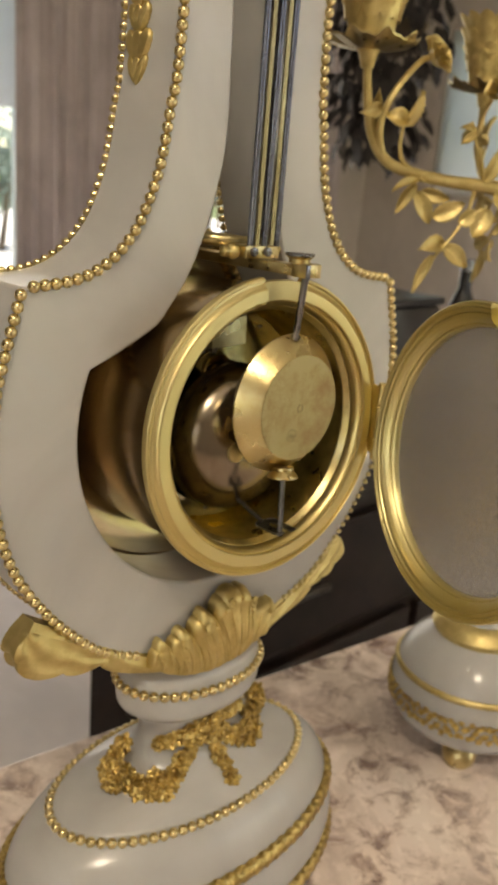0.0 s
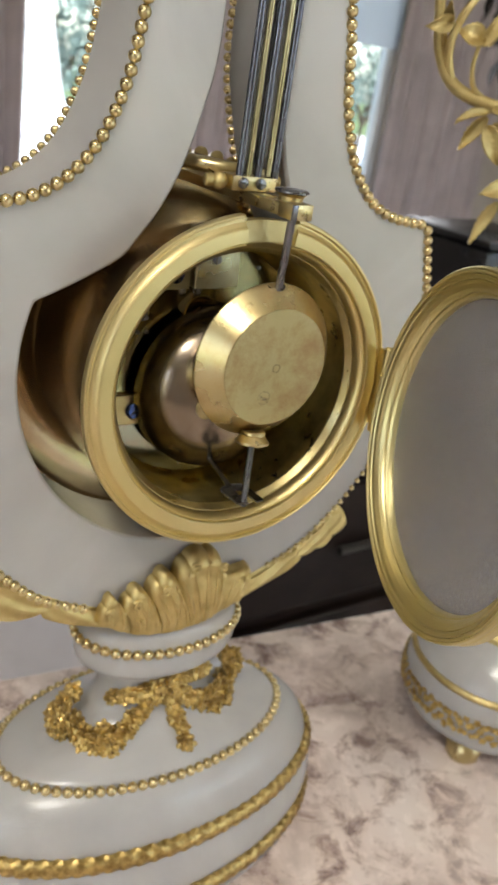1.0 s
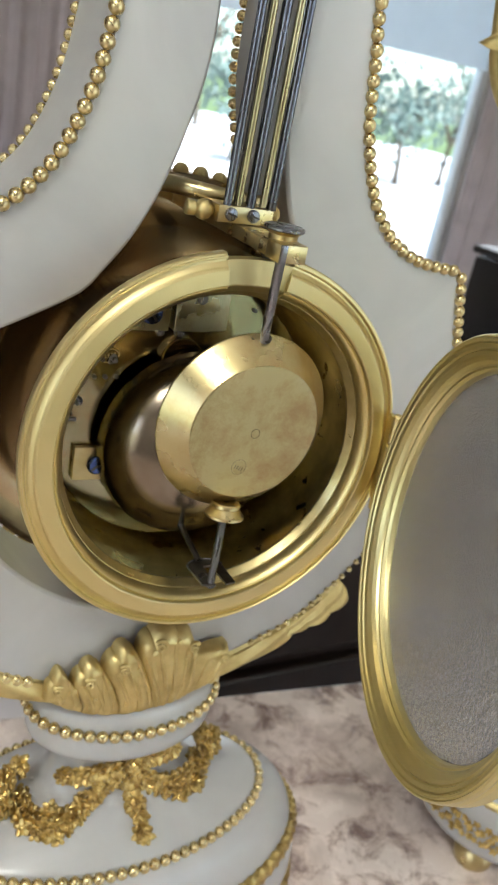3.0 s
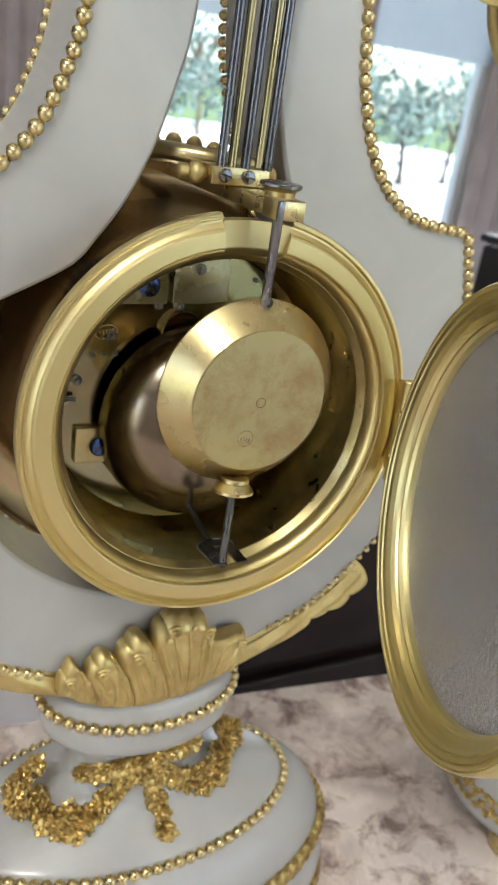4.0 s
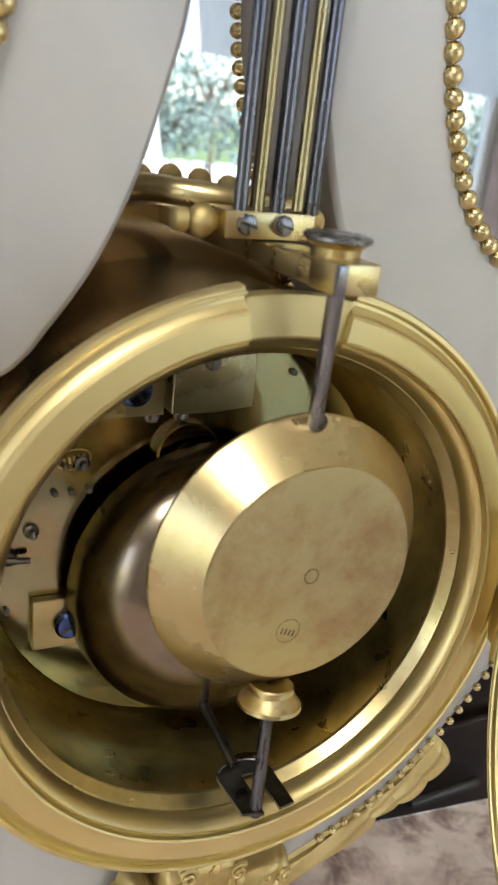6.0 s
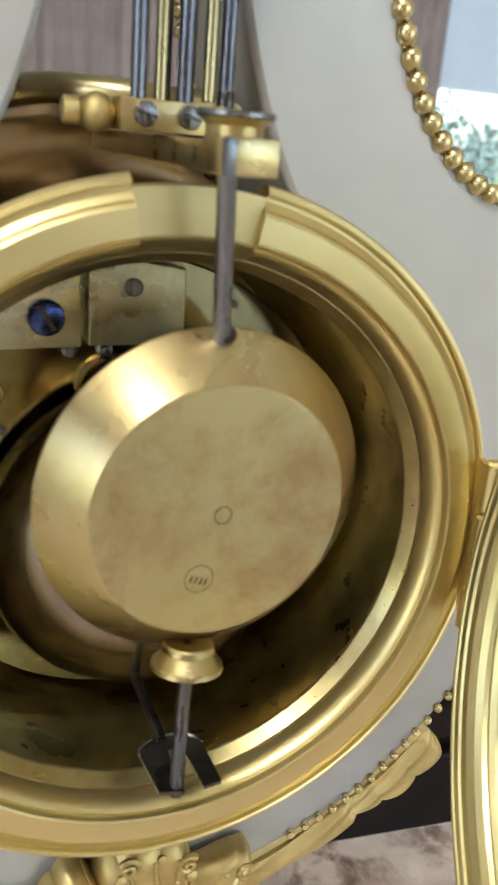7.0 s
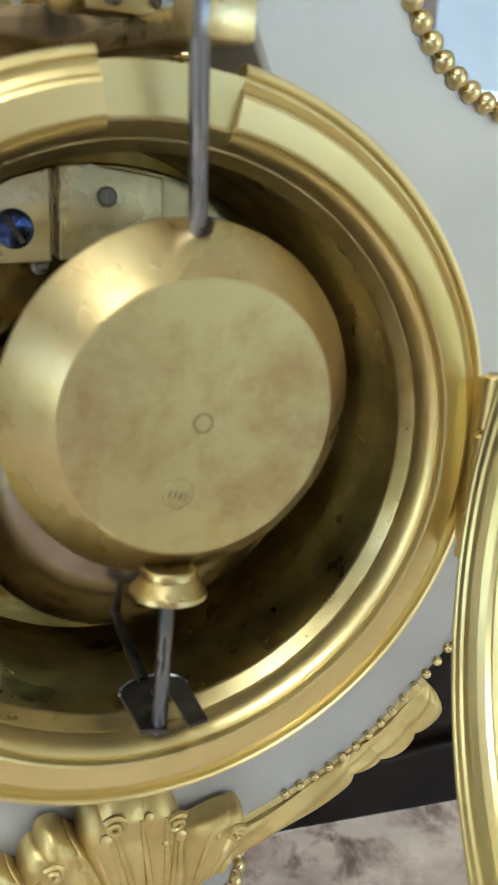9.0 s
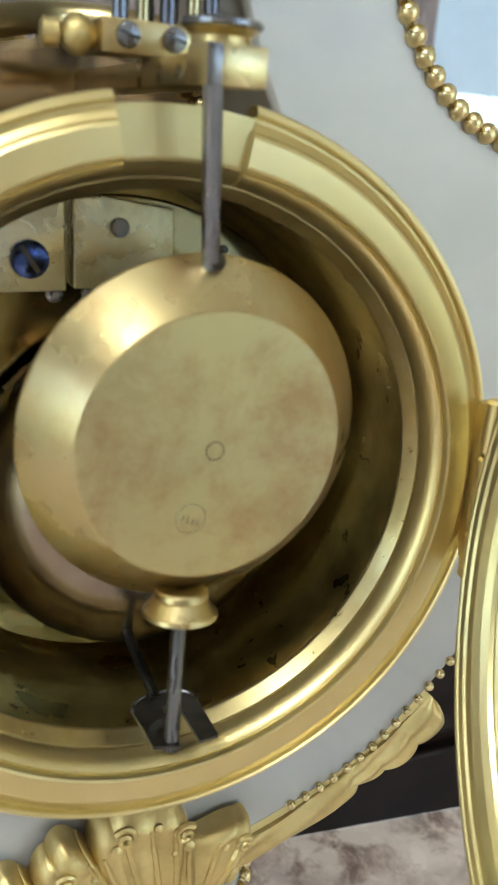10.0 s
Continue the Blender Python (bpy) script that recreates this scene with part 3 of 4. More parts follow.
def rope(z, r, grow, turns):
    """A band of twisted leaf strands round the foot."""
    line = oval_line(z, grow, 420)
    rows = []
    n = 12
    c = Vector((0, CY, ZB + z * 0.001))
    for i, p in enumerate(line[:-1]):
        d = (line[i + 1] - line[i - 1 if i else -2]).normalized()
        u = Vector((0, 0, 1))
        s = d.cross(u)
        ph = TAU * turns * i / 420
        row = []
        for k in range(n):
            a = TAU * k / n
            q = r * (1 + 0.14 * math.cos(3 * (a + ph)) + 0.05 * math.cos(9 * (a + ph) + 1))
            row.append(p + s * q * 0.75 * math.cos(a) + u * q * 1.15 * math.sin(a))
        rows.append(row)
    return grid_bm(rows, close_u=True, close_v=True)


part("rope_band", rope(-206.5, 0.0038, 0.8, 28), M_CAST, foot, "gilt band of twisted leaves")
part("lower_rope_band", rope(-238, 0.0036, 1.2, 30), M_CAST, foot, "gilt band of twisted leaves near the table")


def blossom(rng, c, nrm, size):
    """A small cast flower: petals round a button."""
    out = []
    q = nrm.to_track_quat("Z", "Y").to_matrix().to_4x4()
    m = Matrix.Translation(c) @ q @ Matrix.Rotation(rng.random() * 6, 4, "Z")
    for k in range(5):
        a = TAU * k / 5 + rng.uniform(-0.2, 0.2)
        b = bmesh.new()
        bmesh.ops.create_icosphere(b, subdivisions=1, radius=1)
        s = Matrix.Diagonal((size * 0.52, size * 0.36, size * 0.24, 1))
        t = Matrix.Rotation(a, 4, "Z") @ Matrix.Translation((size * 0.5, 0, size * rng.uniform(0, 0.25))) @ Matrix.Rotation(rng.uniform(-0.7, 0.1), 4, "Y")
        bmesh.ops.transform(b, matrix=m @ t @ s, verts=b.verts)
        out.append(b)
    b = bmesh.new()
    bmesh.ops.create_icosphere(b, subdivisions=1, radius=size * 0.34, matrix=m @ Matrix.Translation((0, 0, size * 0.22)))
    out.append(b)
    return out


def on_foot(x, z, side=-1, lift=1.0):
    """A place on the foot's rear surface and the way out of it."""
    rx, ry = oval_at(z)
    f = max(0.02, 1 - (x / (rx + 0.5)) ** 2)
    y = CY * 1000 + side * (ry * math.sqrt(f) + lift)
    n = Vector((x / rx ** 2, (y - CY * 1000) / ry ** 2, 0.012)).normalized()
    return Vector((x * 0.001, y * 0.001, ZB + z * 0.001)), n


def garland(name, pts, sizes, seed, label):
    rng = random.Random(seed)
    line = smooth_line([(p[0], 0, p[1]) for p in pts], 6)
    bms = []
    n = len(line)
    for i, q in enumerate(line):
        f = i / (n - 1) * (len(sizes) - 1)
        j = min(int(f), len(sizes) - 2)
        s = sizes[j] + (sizes[j + 1] - sizes[j]) * (f - j)
        for _ in range(3 if s < 2.2 else (4 if s < 3.5 else 7)):
            dx, dz = (max(-1.3, min(1.3, rng.gauss(0, 1))) * s * 0.40 for _ in (0, 1))
            c, nrm = on_foot(q.x + dx, q.z + dz, lift=0.8 + rng.random() * s * 0.6)
            nrm = (nrm + Vector((rng.gauss(0, 0.35), rng.gauss(0, 0.2), rng.gauss(0, 0.35)))).normalized()
            bms += blossom(rng, c, nrm, 0.0036 * rng.uniform(0.7, 1.3))
    ob = part(name, join_bm(bms), M_CAST, foot, label)
    return ob


garland("garland", [(-39, -149), (-46, -155), (-47, -162), (-41, -166.5), (-32, -167.5), (-22, -164.5), (-13, -157), (-5, -148)], [2.0, 4.6, 5.6, 5.2, 4.2, 3.2, 2.4, 1.8], 3, "gilt flower swag with a thick cluster")
garland("garland", [(2, -148), (9, -157), (18, -162), (28, -164.5), (37, -164), (42, -160), (41, -155.5), (34, -152)], [1.8, 2.4, 3.2, 4.2, 5.2, 5.4, 4.4, 2.0], 4, "gilt flower swag with a thick cluster")
garland("bow_tail", [(-1, -149), (1, -158), (3, -166), (4, -173)], [1.6, 2.0, 2.6, 1.8], 5, "gilt leaf tail under the bow")
garland("bow", [(-24, -153), (-17, -150), (-9, -146), (-2, -144), (6, -144), (14, -145), (20, -149)], [1.0, 1.2, 1.5, 1.8, 1.5, 1.2, 1.0], 6, "gilt ribbon bow")


# acanthus mount under the frame: five scalloped lobes (x and z in mm), each from notch to notch
LOBES = [([(-39, -103), (-38.5, -97), (-35.5, -91.5), (-32.8, -93), (-30.5, -98)], 1.5, 1.2),
         ([(-30.5, -98), (-28.8, -94), (-26.0, -90.0), (-22.5, -89.6), (-19.6, -93)], 3.0, 2.0),
         ([(-19.6, -93), (-17.6, -88.5), (-14.2, -84.2), (-10.6, -84.4), (-7.6, -88)], 4.4, 2.6),
         ([(-7.6, -88), (-6.0, -82.5), (-2.5, -78.4), (3, -77.2), (9, -78.2), (13, -82.5), (15.6, -92)], 5.6, 3.2),
         ([(15.6, -92), (19, -92.6), (24, -91.2), (28.8, -90.2), (30, -95), (27.5, -106.5)], 3.4, 1.8)]
FOOTING = resample(smooth_line([(-39.2, 0, -103.4), (-29, 0, -109.5), (-17, 0, -113), (-4, 0, -113.6), (11, 0, -111.6), (27.3, 0, -107.2)], 8), 200)


def acanthus_point(n, f, v):
    """Front surface of lobe n: f runs from notch to notch, v from the foot to the scalloped edge."""
    line, swell, lip = LOBES[n]
    rim = resample(smooth_line([(x, 0, z) for x, z in line], 8), 60)
    o = rim[min(59, int(f * 59))].lerp(rim[min(59, int(f * 59) + 1)], f * 59 - int(f * 59))
    b = FOOTING[int(((n + f) / len(LOBES)) ** 0.92 * 199)]
    side = Vector((4.2 if n < 3 else (1.0 if n == 3 else -2.0), 0, -1.5))
    p = b * (1 - v) ** 2 + (b.lerp(o, 0.5) + side) * (2 * v * (1 - v)) + o * v * v
    ridge = math.sin(math.pi * f) ** 0.55
    n_flutes = 4.0 if n == 3 else 2.5
    o = o + (o - b).normalized() * (1.3 * abs(math.sin(math.pi * n_flutes * f)) ** 0.7 - 0.8)
    p = b * (1 - v) ** 2 + (b.lerp(o, 0.5) + side) * (2 * v * (1 - v)) + o * v * v
    flute = (1.0 * abs(math.sin(math.pi * (n_flutes * f + (0.9 if n < 3 else 0.4) * (1 - v)))) ** 0.7 - 0.5) * math.sin(math.pi * min(1.0, 0.12 + v * 0.84)) ** 0.6
    out = swell * math.sin(math.pi * (0.10 + 0.72 * v)) * (0.80 + 0.20 * ridge) + 1.1 * ridge * v ** 0.8 + flute * ridge
    out += 0.55 * lip * math.exp(-((v - 0.86) / 0.085) ** 2) * ridge - 2.2 * max(0.0, (v - 0.93) / 0.07) ** 2
    seat = 22.4 - 3.0 * max(0.0, 1 - (p.x / 36) ** 2) * (1 - v) ** 1.5
    return Vector((p.x * 0.001, (seat - out) * 0.001, ZB + p.z * 0.001))


sheets = []
for n in range(len(LOBES)):
    wide = 84 if n == 3 else 50
    rows = []
    for k in range(wide + 1):
        front = [acanthus_point(n, k / wide, v) for v in np.linspace(0, 1, 30)]
        rows.append(front + [Vector((q.x, 0.0246, q.z)) for q in front[::-6]])
    bm = grid_bm(rows, close_v=True)
    bm.verts.ensure_lookup_table()
    w = len(rows[0])
    bm.faces.new([bm.verts[k] for k in range(w)])
    bm.faces.new([bm.verts[len(bm.verts) - w + k] for k in range(w)])
    sheets.append(bm)
mount = part("acanthus_leaf", join_bm(sheets), M_GILT, clock, "gilt bronze acanthus leaf under the frame", sharp=60)
# crisp ribs along the flutes and small scrolls at the tips
for n, fs in enumerate(((0.35, 0.72), (0.25, 0.52, 0.80), (0.22, 0.50, 0.78), (0.12, 0.30, 0.46, 0.62, 0.80), (0.25, 0.50, 0.75))):
    for f in fs:
        lean = 0.10 if n < 3 else 0.03
        line = [acanthus_point(n, min(0.97, max(0.03, f + lean * (0.5 - v))), v) + Vector((0, 0.0001, 0)) for v in np.linspace(0.10, 0.86, 16)]
        part("rib", tube(line, lambda q: 0.0004 + 0.0005 * math.sin(math.pi * q) ** 0.7, 6), M_GILT, mount)
for n, f, v, r, turn in ((0, 0.40, 0.80, 1.7, 1), (1, 0.42, 0.82, 2.1, 1), (2, 0.42, 0.84, 2.1, 1), (3, 0.30, 0.88, 2.4, 1), (3, 0.70, 0.86, 2.3, -1), (4, 0.50, 0.80, 1.8, -1)):
    q = acanthus_point(n, f, v)
    line = []
    for k in range(34):
        a = 0.6 + k / 33 * 1.5 * TAU
        w = r * 0.001 * (1 - 0.78 * k / 33)
        line.append(q + Vector((-turn * w * math.cos(a), -0.0002 - 0.0009 * k / 33, w * math.sin(a))))
    part("scroll", tube(line, lambda q: 0.0008 - 0.0003 * q, 7), M_GILT, mount)
for n, f, v, r in ((0, 0.75, 0.60, 1.5), (1, 0.35, 0.45, 1.0), (1, 0.80, 0.62, 1.3), (2, 0.70, 0.70, 1.1), (3, 0.22, 0.84, 1.5), (3, 0.50, 0.88, 1.3), (3, 0.78, 0.80, 1.5), (3, 0.60, 0.66, 0.9), (4, 0.75, 0.55, 1.2), (4, 0.35, 0.75, 1.0)):
    q = acanthus_point(n, f, v) + Vector((0, 0.0004, 0))
    part("leaf_eye", turned([(0, r * 0.0006), (0.0004, r * 0.0009), (0.0009, r * 0.0008), (0.0012, r * 0.0003)], q, (0, -1, 0.2), 12), M_GILT, mount)
part("mount_seat", loft([(ZB - 0.1145, 0.031, 0.0205), (ZB - 0.1125, 0.034, 0.0225), (ZB - 0.1100, 0.033, 0.0215), (ZB - 0.1070, 0.030, 0.0190)], (0, CY), 64), M_GILT, clock, "gilt moulded seat of the mount")
for side in (1, -1):
    # strip under the frame's edge with a rounded end, and the broad scalloped leaf that grows from behind it
    for name, a_lo, a_hi, h0, h1, waves, proud, drop in (("side_mount", 13, 34, 0.0070, 0.0080, 0.0, 0.0020, 0.0), ("side_leaf", 32, 47.5 if side > 0 else 53, 0.0062, 0.0122 if side > 0 else 0.0180, 3.0 if side > 0 else 2.2, 0.0014, 0.0040)):
        rows = []
        n = 150
        for i in range(n + 1):
            f = i / n
            a = radians(a_lo + (a_hi - a_lo) * f)
            r0 = (0.1066 if side < 0 else 0.1080) + drop * (0.4 if side > 0 else 2.4) * f ** 1.6
            H = h0 + (h1 - h0) * math.sin(math.pi * min(1.0, f * 0.62)) ** 0.8
            if waves:
                H *= 0.80 + 0.20 * abs(math.sin(math.pi * waves * f + 0.3)) ** 0.6
            blunt = 0.86 if side > 0 or not waves else 0.70
            H *= max(0.03, 1 - max(0.0, (f - blunt) / (1 - blunt)) ** 2.6) ** 0.5
            deep = FRONT - 0.001 if not waves else REAR + 0.010
            row = []
            for r, y in ((-0.0035, deep), (-0.0035, REAR + 0.0015), (0.0, REAR - 0.0002)):
                row.append((r, y))
            for k in range(11):
                s = k / 10
                dome = math.sin(math.pi * (0.08 + 0.86 * s)) ** 0.4
                flute = 0.00045 * math.cos(TAU * (2.0 * s + 1.2 * f)) if waves else 0.00035 * math.cos(TAU * (1.4 * s) + 9 * f)
                row.append((H * s, REAR - proud * dome * min(1.0, (1 - f) * 8 + 0.25) + flute))
            row += [(H, REAR + 0.002), (H * 0.9, (REAR + deep) / 2), (H, deep)]
            rows.append([Vector((side * (r0 + r) * math.sin(a), y, ZB - (r0 + r) * math.cos(a))) for r, y in row])
        bm = grid_bm(rows, close_v=True)
        bm.verts.ensure_lookup_table()
        n = len(rows[0])
        bm.faces.new([bm.verts[k] for k in range(n)])
        bm.faces.new([bm.verts[len(bm.verts) - n + k] for k in range(n)])
        part(name, bm, M_GILT, mount, "gilt strip with a rounded end" if not waves else "gilt scalloped leaf", sharp=60)
# ---- pendulum ----
RODY = 0.0185       # plane of the gridiron
pend = thing("pendulum", (0.003, RODY, ZB + 0.23), "gridiron pendulum of steel and brass rods with a heavy brass bob", "pendulum")
for x, r, mat, z0 in ((-0.0040, 0.00125, M_ROD, 0.0690), (-0.0005, 0.00100, M_BROD, 0.0690), (0.0034, 0.00130, M_ROD, 0.0690), (0.0074, 0.00105, M_BROD, 0.0700), (0.0103, 0.00125, M_ROD, 0.0712)):
    part("pendulum_rod", rod((x, RODY, ZB + z0), (x, RODY, ZB + 0.225), r, 18), mat, pend, "blued steel rod" if mat is M_ROD else "brass rod")
for x in (0.0016, 0.0056):
    part("pendulum_rod", rod((x, RODY + 0.0050, ZB + 0.069), (x, RODY + 0.0050, ZB + 0.225), 0.0011, 12), M_DSTEEL, pend, "dark steel rod")
part("upper_bridge", box((-0.0080, RODY - 0.004, ZB + 0.222), (0.0140, RODY + 0.008, ZB + 0.230), soft=0.0008), M_BRASS, pend)
block = part("rod_block", box((-0.0070, 0.0172, ZB + 0.0649), (0.0108, 0.0262, ZB + 0.0697), soft=0.0003), M_BRASS, pend, "brass block that clamps the rods")
part("rod_foot", turned([(0, 0.0014), (0.0020, 0.0014), (0.0024, 0.0012)], (0.0103, RODY, ZB + 0.0695), (0, 0, 1), 16), M_DSTEEL, block, "dark collar under the end rod")
for x in (-0.0032, 0.0040):
    q = part("clamp_screw", turned([(0, 0.0018), (0.0009, 0.0019), (0.0013, 0.0017), (0.0015, 0.0012)], (x, 0.0173, ZB + 0.0675), (0, -1, 0), 24), M_STEEL, block, "slotted steel clamp screw")
    part("slot", box((-0.0016, -0.0001, -0.00025), (0.0016, 0.0004, 0.00025), Matrix.Translation((x, 0.0157, ZB + 0.0675)) @ Matrix.Rotation(0.25, 4, "Y")), M_DSTEEL, q)
ball = [(0, 0.0016), (0.0004, 0.0019)] + [(0.0026 - 0.0024 * math.cos(a), 0.0006 + 0.0024 * math.sin(a)) for a in np.linspace(0.5, 2.7, 9)]
part("side_knob", turned(ball + [(0.0052, 0.0012), (0.0054, 0.0021), (0.0076, 0.0021), (0.0080, 0.0015)], (-0.0070, 0.0215, ZB + 0.0672), (-1, 0.1, 0), 28), M_GILT, block, "worn ball with a slotted head")
part("side_knob", turned([(0, 0.0014), (0.0008, 0.0022), (0.0024, 0.0026), (0.0036, 0.0018)], (0.0107, 0.0215, ZB + 0.0678), (1, 0, 0.1), 18), M_GILT, block)
arm = part("bob_arm", box((0.0000, -0.0076, ZB + 0.0607), (0.0081, 0.0700, ZB + 0.0646), soft=0.0003), M_BRASS, pend, "square brass arm reaching to the rear")
part("arm_end", box((-0.0002, -0.0080, ZB + 0.0605), (0.0083, -0.0005, ZB + 0.0655), soft=0.0003), M_BRASS, arm, "thicker squared end of the arm")
part("rating_nut", turned([(0, 0.0040), (0.0016, 0.0041), (0.0022, 0.0048), (0.0026, 0.0053)], (0.0048, 0.0002, ZB + 0.0652), (0, 0, 1), 36), M_BRASS, arm)
part("washer", turned([(0, 0.0054), (0.0003, 0.0057), (0.0008, 0.0057), (0.0011, 0.0053)], (0.0048, 0.0002, ZB + 0.0678), (0, 0, 1), 40), M_STEEL, arm, "worn steel washer")
part("hook", box((-0.0001, -0.0087, ZB + 0.0603), (0.0018, -0.0076, ZB + 0.0654), soft=0.0002), M_STEEL, arm, "flat steel end of the rod")
part("bob_rod", rod((0.0042, -0.0018, ZB + 0.0365), (0.0013, -0.0068, ZB + 0.0608), 0.00135, 20), M_STEEL, pend, "steel rod that carries the bob")
BX = 0.0040
BOB = Matrix.Translation((BX, 0, ZB + 0.0108))
bob = part("bob", revolve([(0.0002, -0.0077), (0.0207, -0.0077), (0.0209, -0.0076), (0.0274, -0.0007), (0.0277, -0.0003), (0.0277, 0.0003), (0.0274, 0.0007), (0.0209, 0.0076), (0.0207, 0.0077), (0.0002, 0.0077)], BOB, 180), M_BOB, pend, "bevelled brass pendulum bob, its orange reflections tinted in", sharp=12)
part("bob_face", revolve([(0.00001, -0.0080), (0.0205, -0.0080), (0.02075, -0.0079), (0.0208, -0.0076), (0.0002, -0.0076)], BOB, 120), M_FACE, bob, "pale worn flat of the bob", sharp=12)
part("centre_plug", revolve([(0.00130, -0.00804), (0.00152, -0.00804), (0.00152, -0.0078), (0.00130, -0.0078)], BOB, 28), M_GROOVE, bob, "filled centre hole")
stamp = [revolve([(0.0023, -0.00803), (0.00242, -0.00803), (0.00242, -0.0078), (0.0023, -0.0078)], BOB @ Matrix.Translation((-0.0033, 0, -0.0106)), 32)]
for k in range(4):
    m = BOB @ Matrix.Translation((-0.0047 + 0.0008 * k, 0, -0.0104 - 0.0003 * k)) @ Matrix.Rotation(0.35, 4, "Y")
    stamp.append(box((0, -0.00803, -0.0006), (0.0003, -0.0078, 0.0006), m))
part("stamp", join_bm(stamp), M_PLATE, bob, "worn round stamp")
part("rod_slot", turned([(0, 0.0017), (0.0005, 0.0018), (0.0009, 0.0017)], (0.0047, -0.0016, ZB + 0.0374), (0.0, -0.55, 0.85), 18), M_DSTEEL, bob, "dark slot where the rod enters")
NUT, TIP = Vector((0.0010, -0.0047, ZB - 0.0134)), Vector((-0.0010, -0.0084, ZB - 0.0415))
down = (TIP - NUT).normalized()
part("rating_screw", rod(TIP, NUT, 0.00112, 14), M_STEEL, pend, "threaded steel rod")
turnings = []
for k in range(46):
    m = Matrix.Translation(TIP.lerp(NUT, 0.01 + 0.018 * k)) @ down.to_track_quat("Y", "X").to_matrix().to_4x4()
    turnings.append(revolve([(0.00108, -0.0001), (0.00132, 0.0), (0.00108, 0.0001)], m, 12))
part("thread", join_bm(turnings), M_STEEL, pend)
part("bob_nut", turned([(0, 0.0040), (0.0003, 0.0043), (0.0012, 0.0044), (0.0014, 0.0041), (0.0017, 0.0045), (0.0033, 0.0056), (0.0036, 0.0060), (0.0043, 0.0061), (0.0047, 0.0054), (0.0049, 0.0018)], NUT, down, 48), M_BRASS, pend, "conical knurled brass nut", sharp=20)

front_arm = tube(smooth_line([(-0.0205, 0.0440, ZB + 0.0690), (-0.0140, 0.0400, ZB + 0.0705), (-0.0080, 0.0340, ZB + 0.0705), (0.0, 0.0300, ZB + 0.0700), (0.0130, 0.0295, ZB + 0.0690)], 6), 0.0026, 10)
part("cross_arm", front_arm, M_BRASS, pend, "curved brass cross arm behind the rods")

# fork that guides the pendulum's end, fixed in the drum
FX, FZ = 0.0020, ZB - 0.0398
fork = part("crutch_arm", tube(smooth_line([(FX - 0.0050, 0.0345, FZ + 0.0130), (FX - 0.0036, 0.0190, FZ + 0.0067), (FX - 0.0020, 0.0030, FZ + 0.0004)], 5), 0.0010, 8), M_DSTEEL, clock, "dark steel crutch arm")


def flat_piece(outline, z0, z1):
    bm = grid_bm([[(FX + x * 0.001, y * 0.001, z0) for x, y in outline], [(FX + x * 0.001, y * 0.001, z1) for x, y in outline]], close_v=True)
    bm.verts.ensure_lookup_table()
    n = len(outline)
    bm.faces.new([bm.verts[k] for k in range(n)])
    bm.faces.new([bm.verts[n + k] for k in range(n)])
    return bm


U = [(-6.2, -8.9), (-2.0, -10.2), (-1.7, 0.4), (1.0, 0.4), (1.5, -10.0), (4.9, -9.6)]
U += [(-0.9 + 5.9 * math.cos(a), 0.6 + 3.9 * math.sin(a)) for a in np.linspace(0.0, math.pi, 14)]
tines = part("fork", flat_piece(U, FZ - 0.0004, FZ + 0.0003), M_DSTEEL, fork, "two-pronged dark steel fork", smooth=False)
part("fork_rim", tube([Vector((FX + (-0.9 + 5.9 * math.cos(a)) * 0.001, (0.6 + 3.9 * math.sin(a)) * 0.001, FZ + 0.0002)) for a in np.linspace(0.05, math.pi - 0.05, 18)], 0.00035, 6), M_STEEL, tines, "brighter steel edge of the fork")

# ---- table ----
TAB = Matrix.Translation((-0.03, 0.170, 0)) @ Matrix.Rotation(radians(-7.2), 4, "Z")
table = thing("console_table", (0.2, -0.2, -0.75), "table with a polished veined marble top", "table")
part("tabletop", box((-0.75, -0.80, -0.030), (1.25, 0.0, 0.0), TAB), M_TABLE, table, "grey, pink and brown veined marble slab", smooth=False, bevel=0.0015)
part("apron", box((-0.70, -0.75, -0.13), (1.20, -0.05, -0.030), TAB), M_WOOD, table, "dark wooden apron", smooth=False, bevel=0.003)
for x in (-0.68, 1.12):
    for y in (-0.73, -0.13):
        part("leg", box((x, y, -0.75), (x + 0.06, y + 0.06, -0.13), TAB), M_WOOD, table, smooth=False, bevel=0.004)

# ---- candelabrum ----
KX, KY = 0.225, 0.016
cand = thing("candelabrum", (KX, KY, 0), "gilt bronze candelabrum of leafy branches on a white marble foot", "candelabrum")
kf = part("marble_foot", loft([(0.016, 0.040, 0.040), (0.018, 0.046, 0.046), (0.024, 0.050, 0.050), (0.040, 0.052, 0.052), (0.046, 0.051, 0.051), (0.052, 0.050, 0.050), (0.060, 0.047, 0.047), (0.069, 0.041, 0.041), (0.076, 0.032, 0.032), (0.080, 0.026, 0.026), (0.090, 0.021, 0.021), (0.110, 0.017, 0.017), (0.135, 0.020, 0.020), (0.150, 0.014, 0.014)], (KX, KY), 72), M_MARBLE, cand, "round white marble foot")


def ring_rope(z, R, r, turns, n=220):
    rows = []
    for i in range(n):
        a = TAU * i / n
        ph = TAU * turns * i / n
        row = []
        for k in range(10):
            b = TAU * k / 10
            q = r * (1 + 0.18 * math.cos(3 * (b + ph)))
            row.append(Vector((KX + (R + q * 0.8 * math.cos(b)) * math.cos(a), KY + (R + q * 0.8 * math.cos(b)) * math.sin(a), z + q * math.sin(b))))
        rows.append(row)
    return grid_bm(rows, close_u=True, close_v=True)


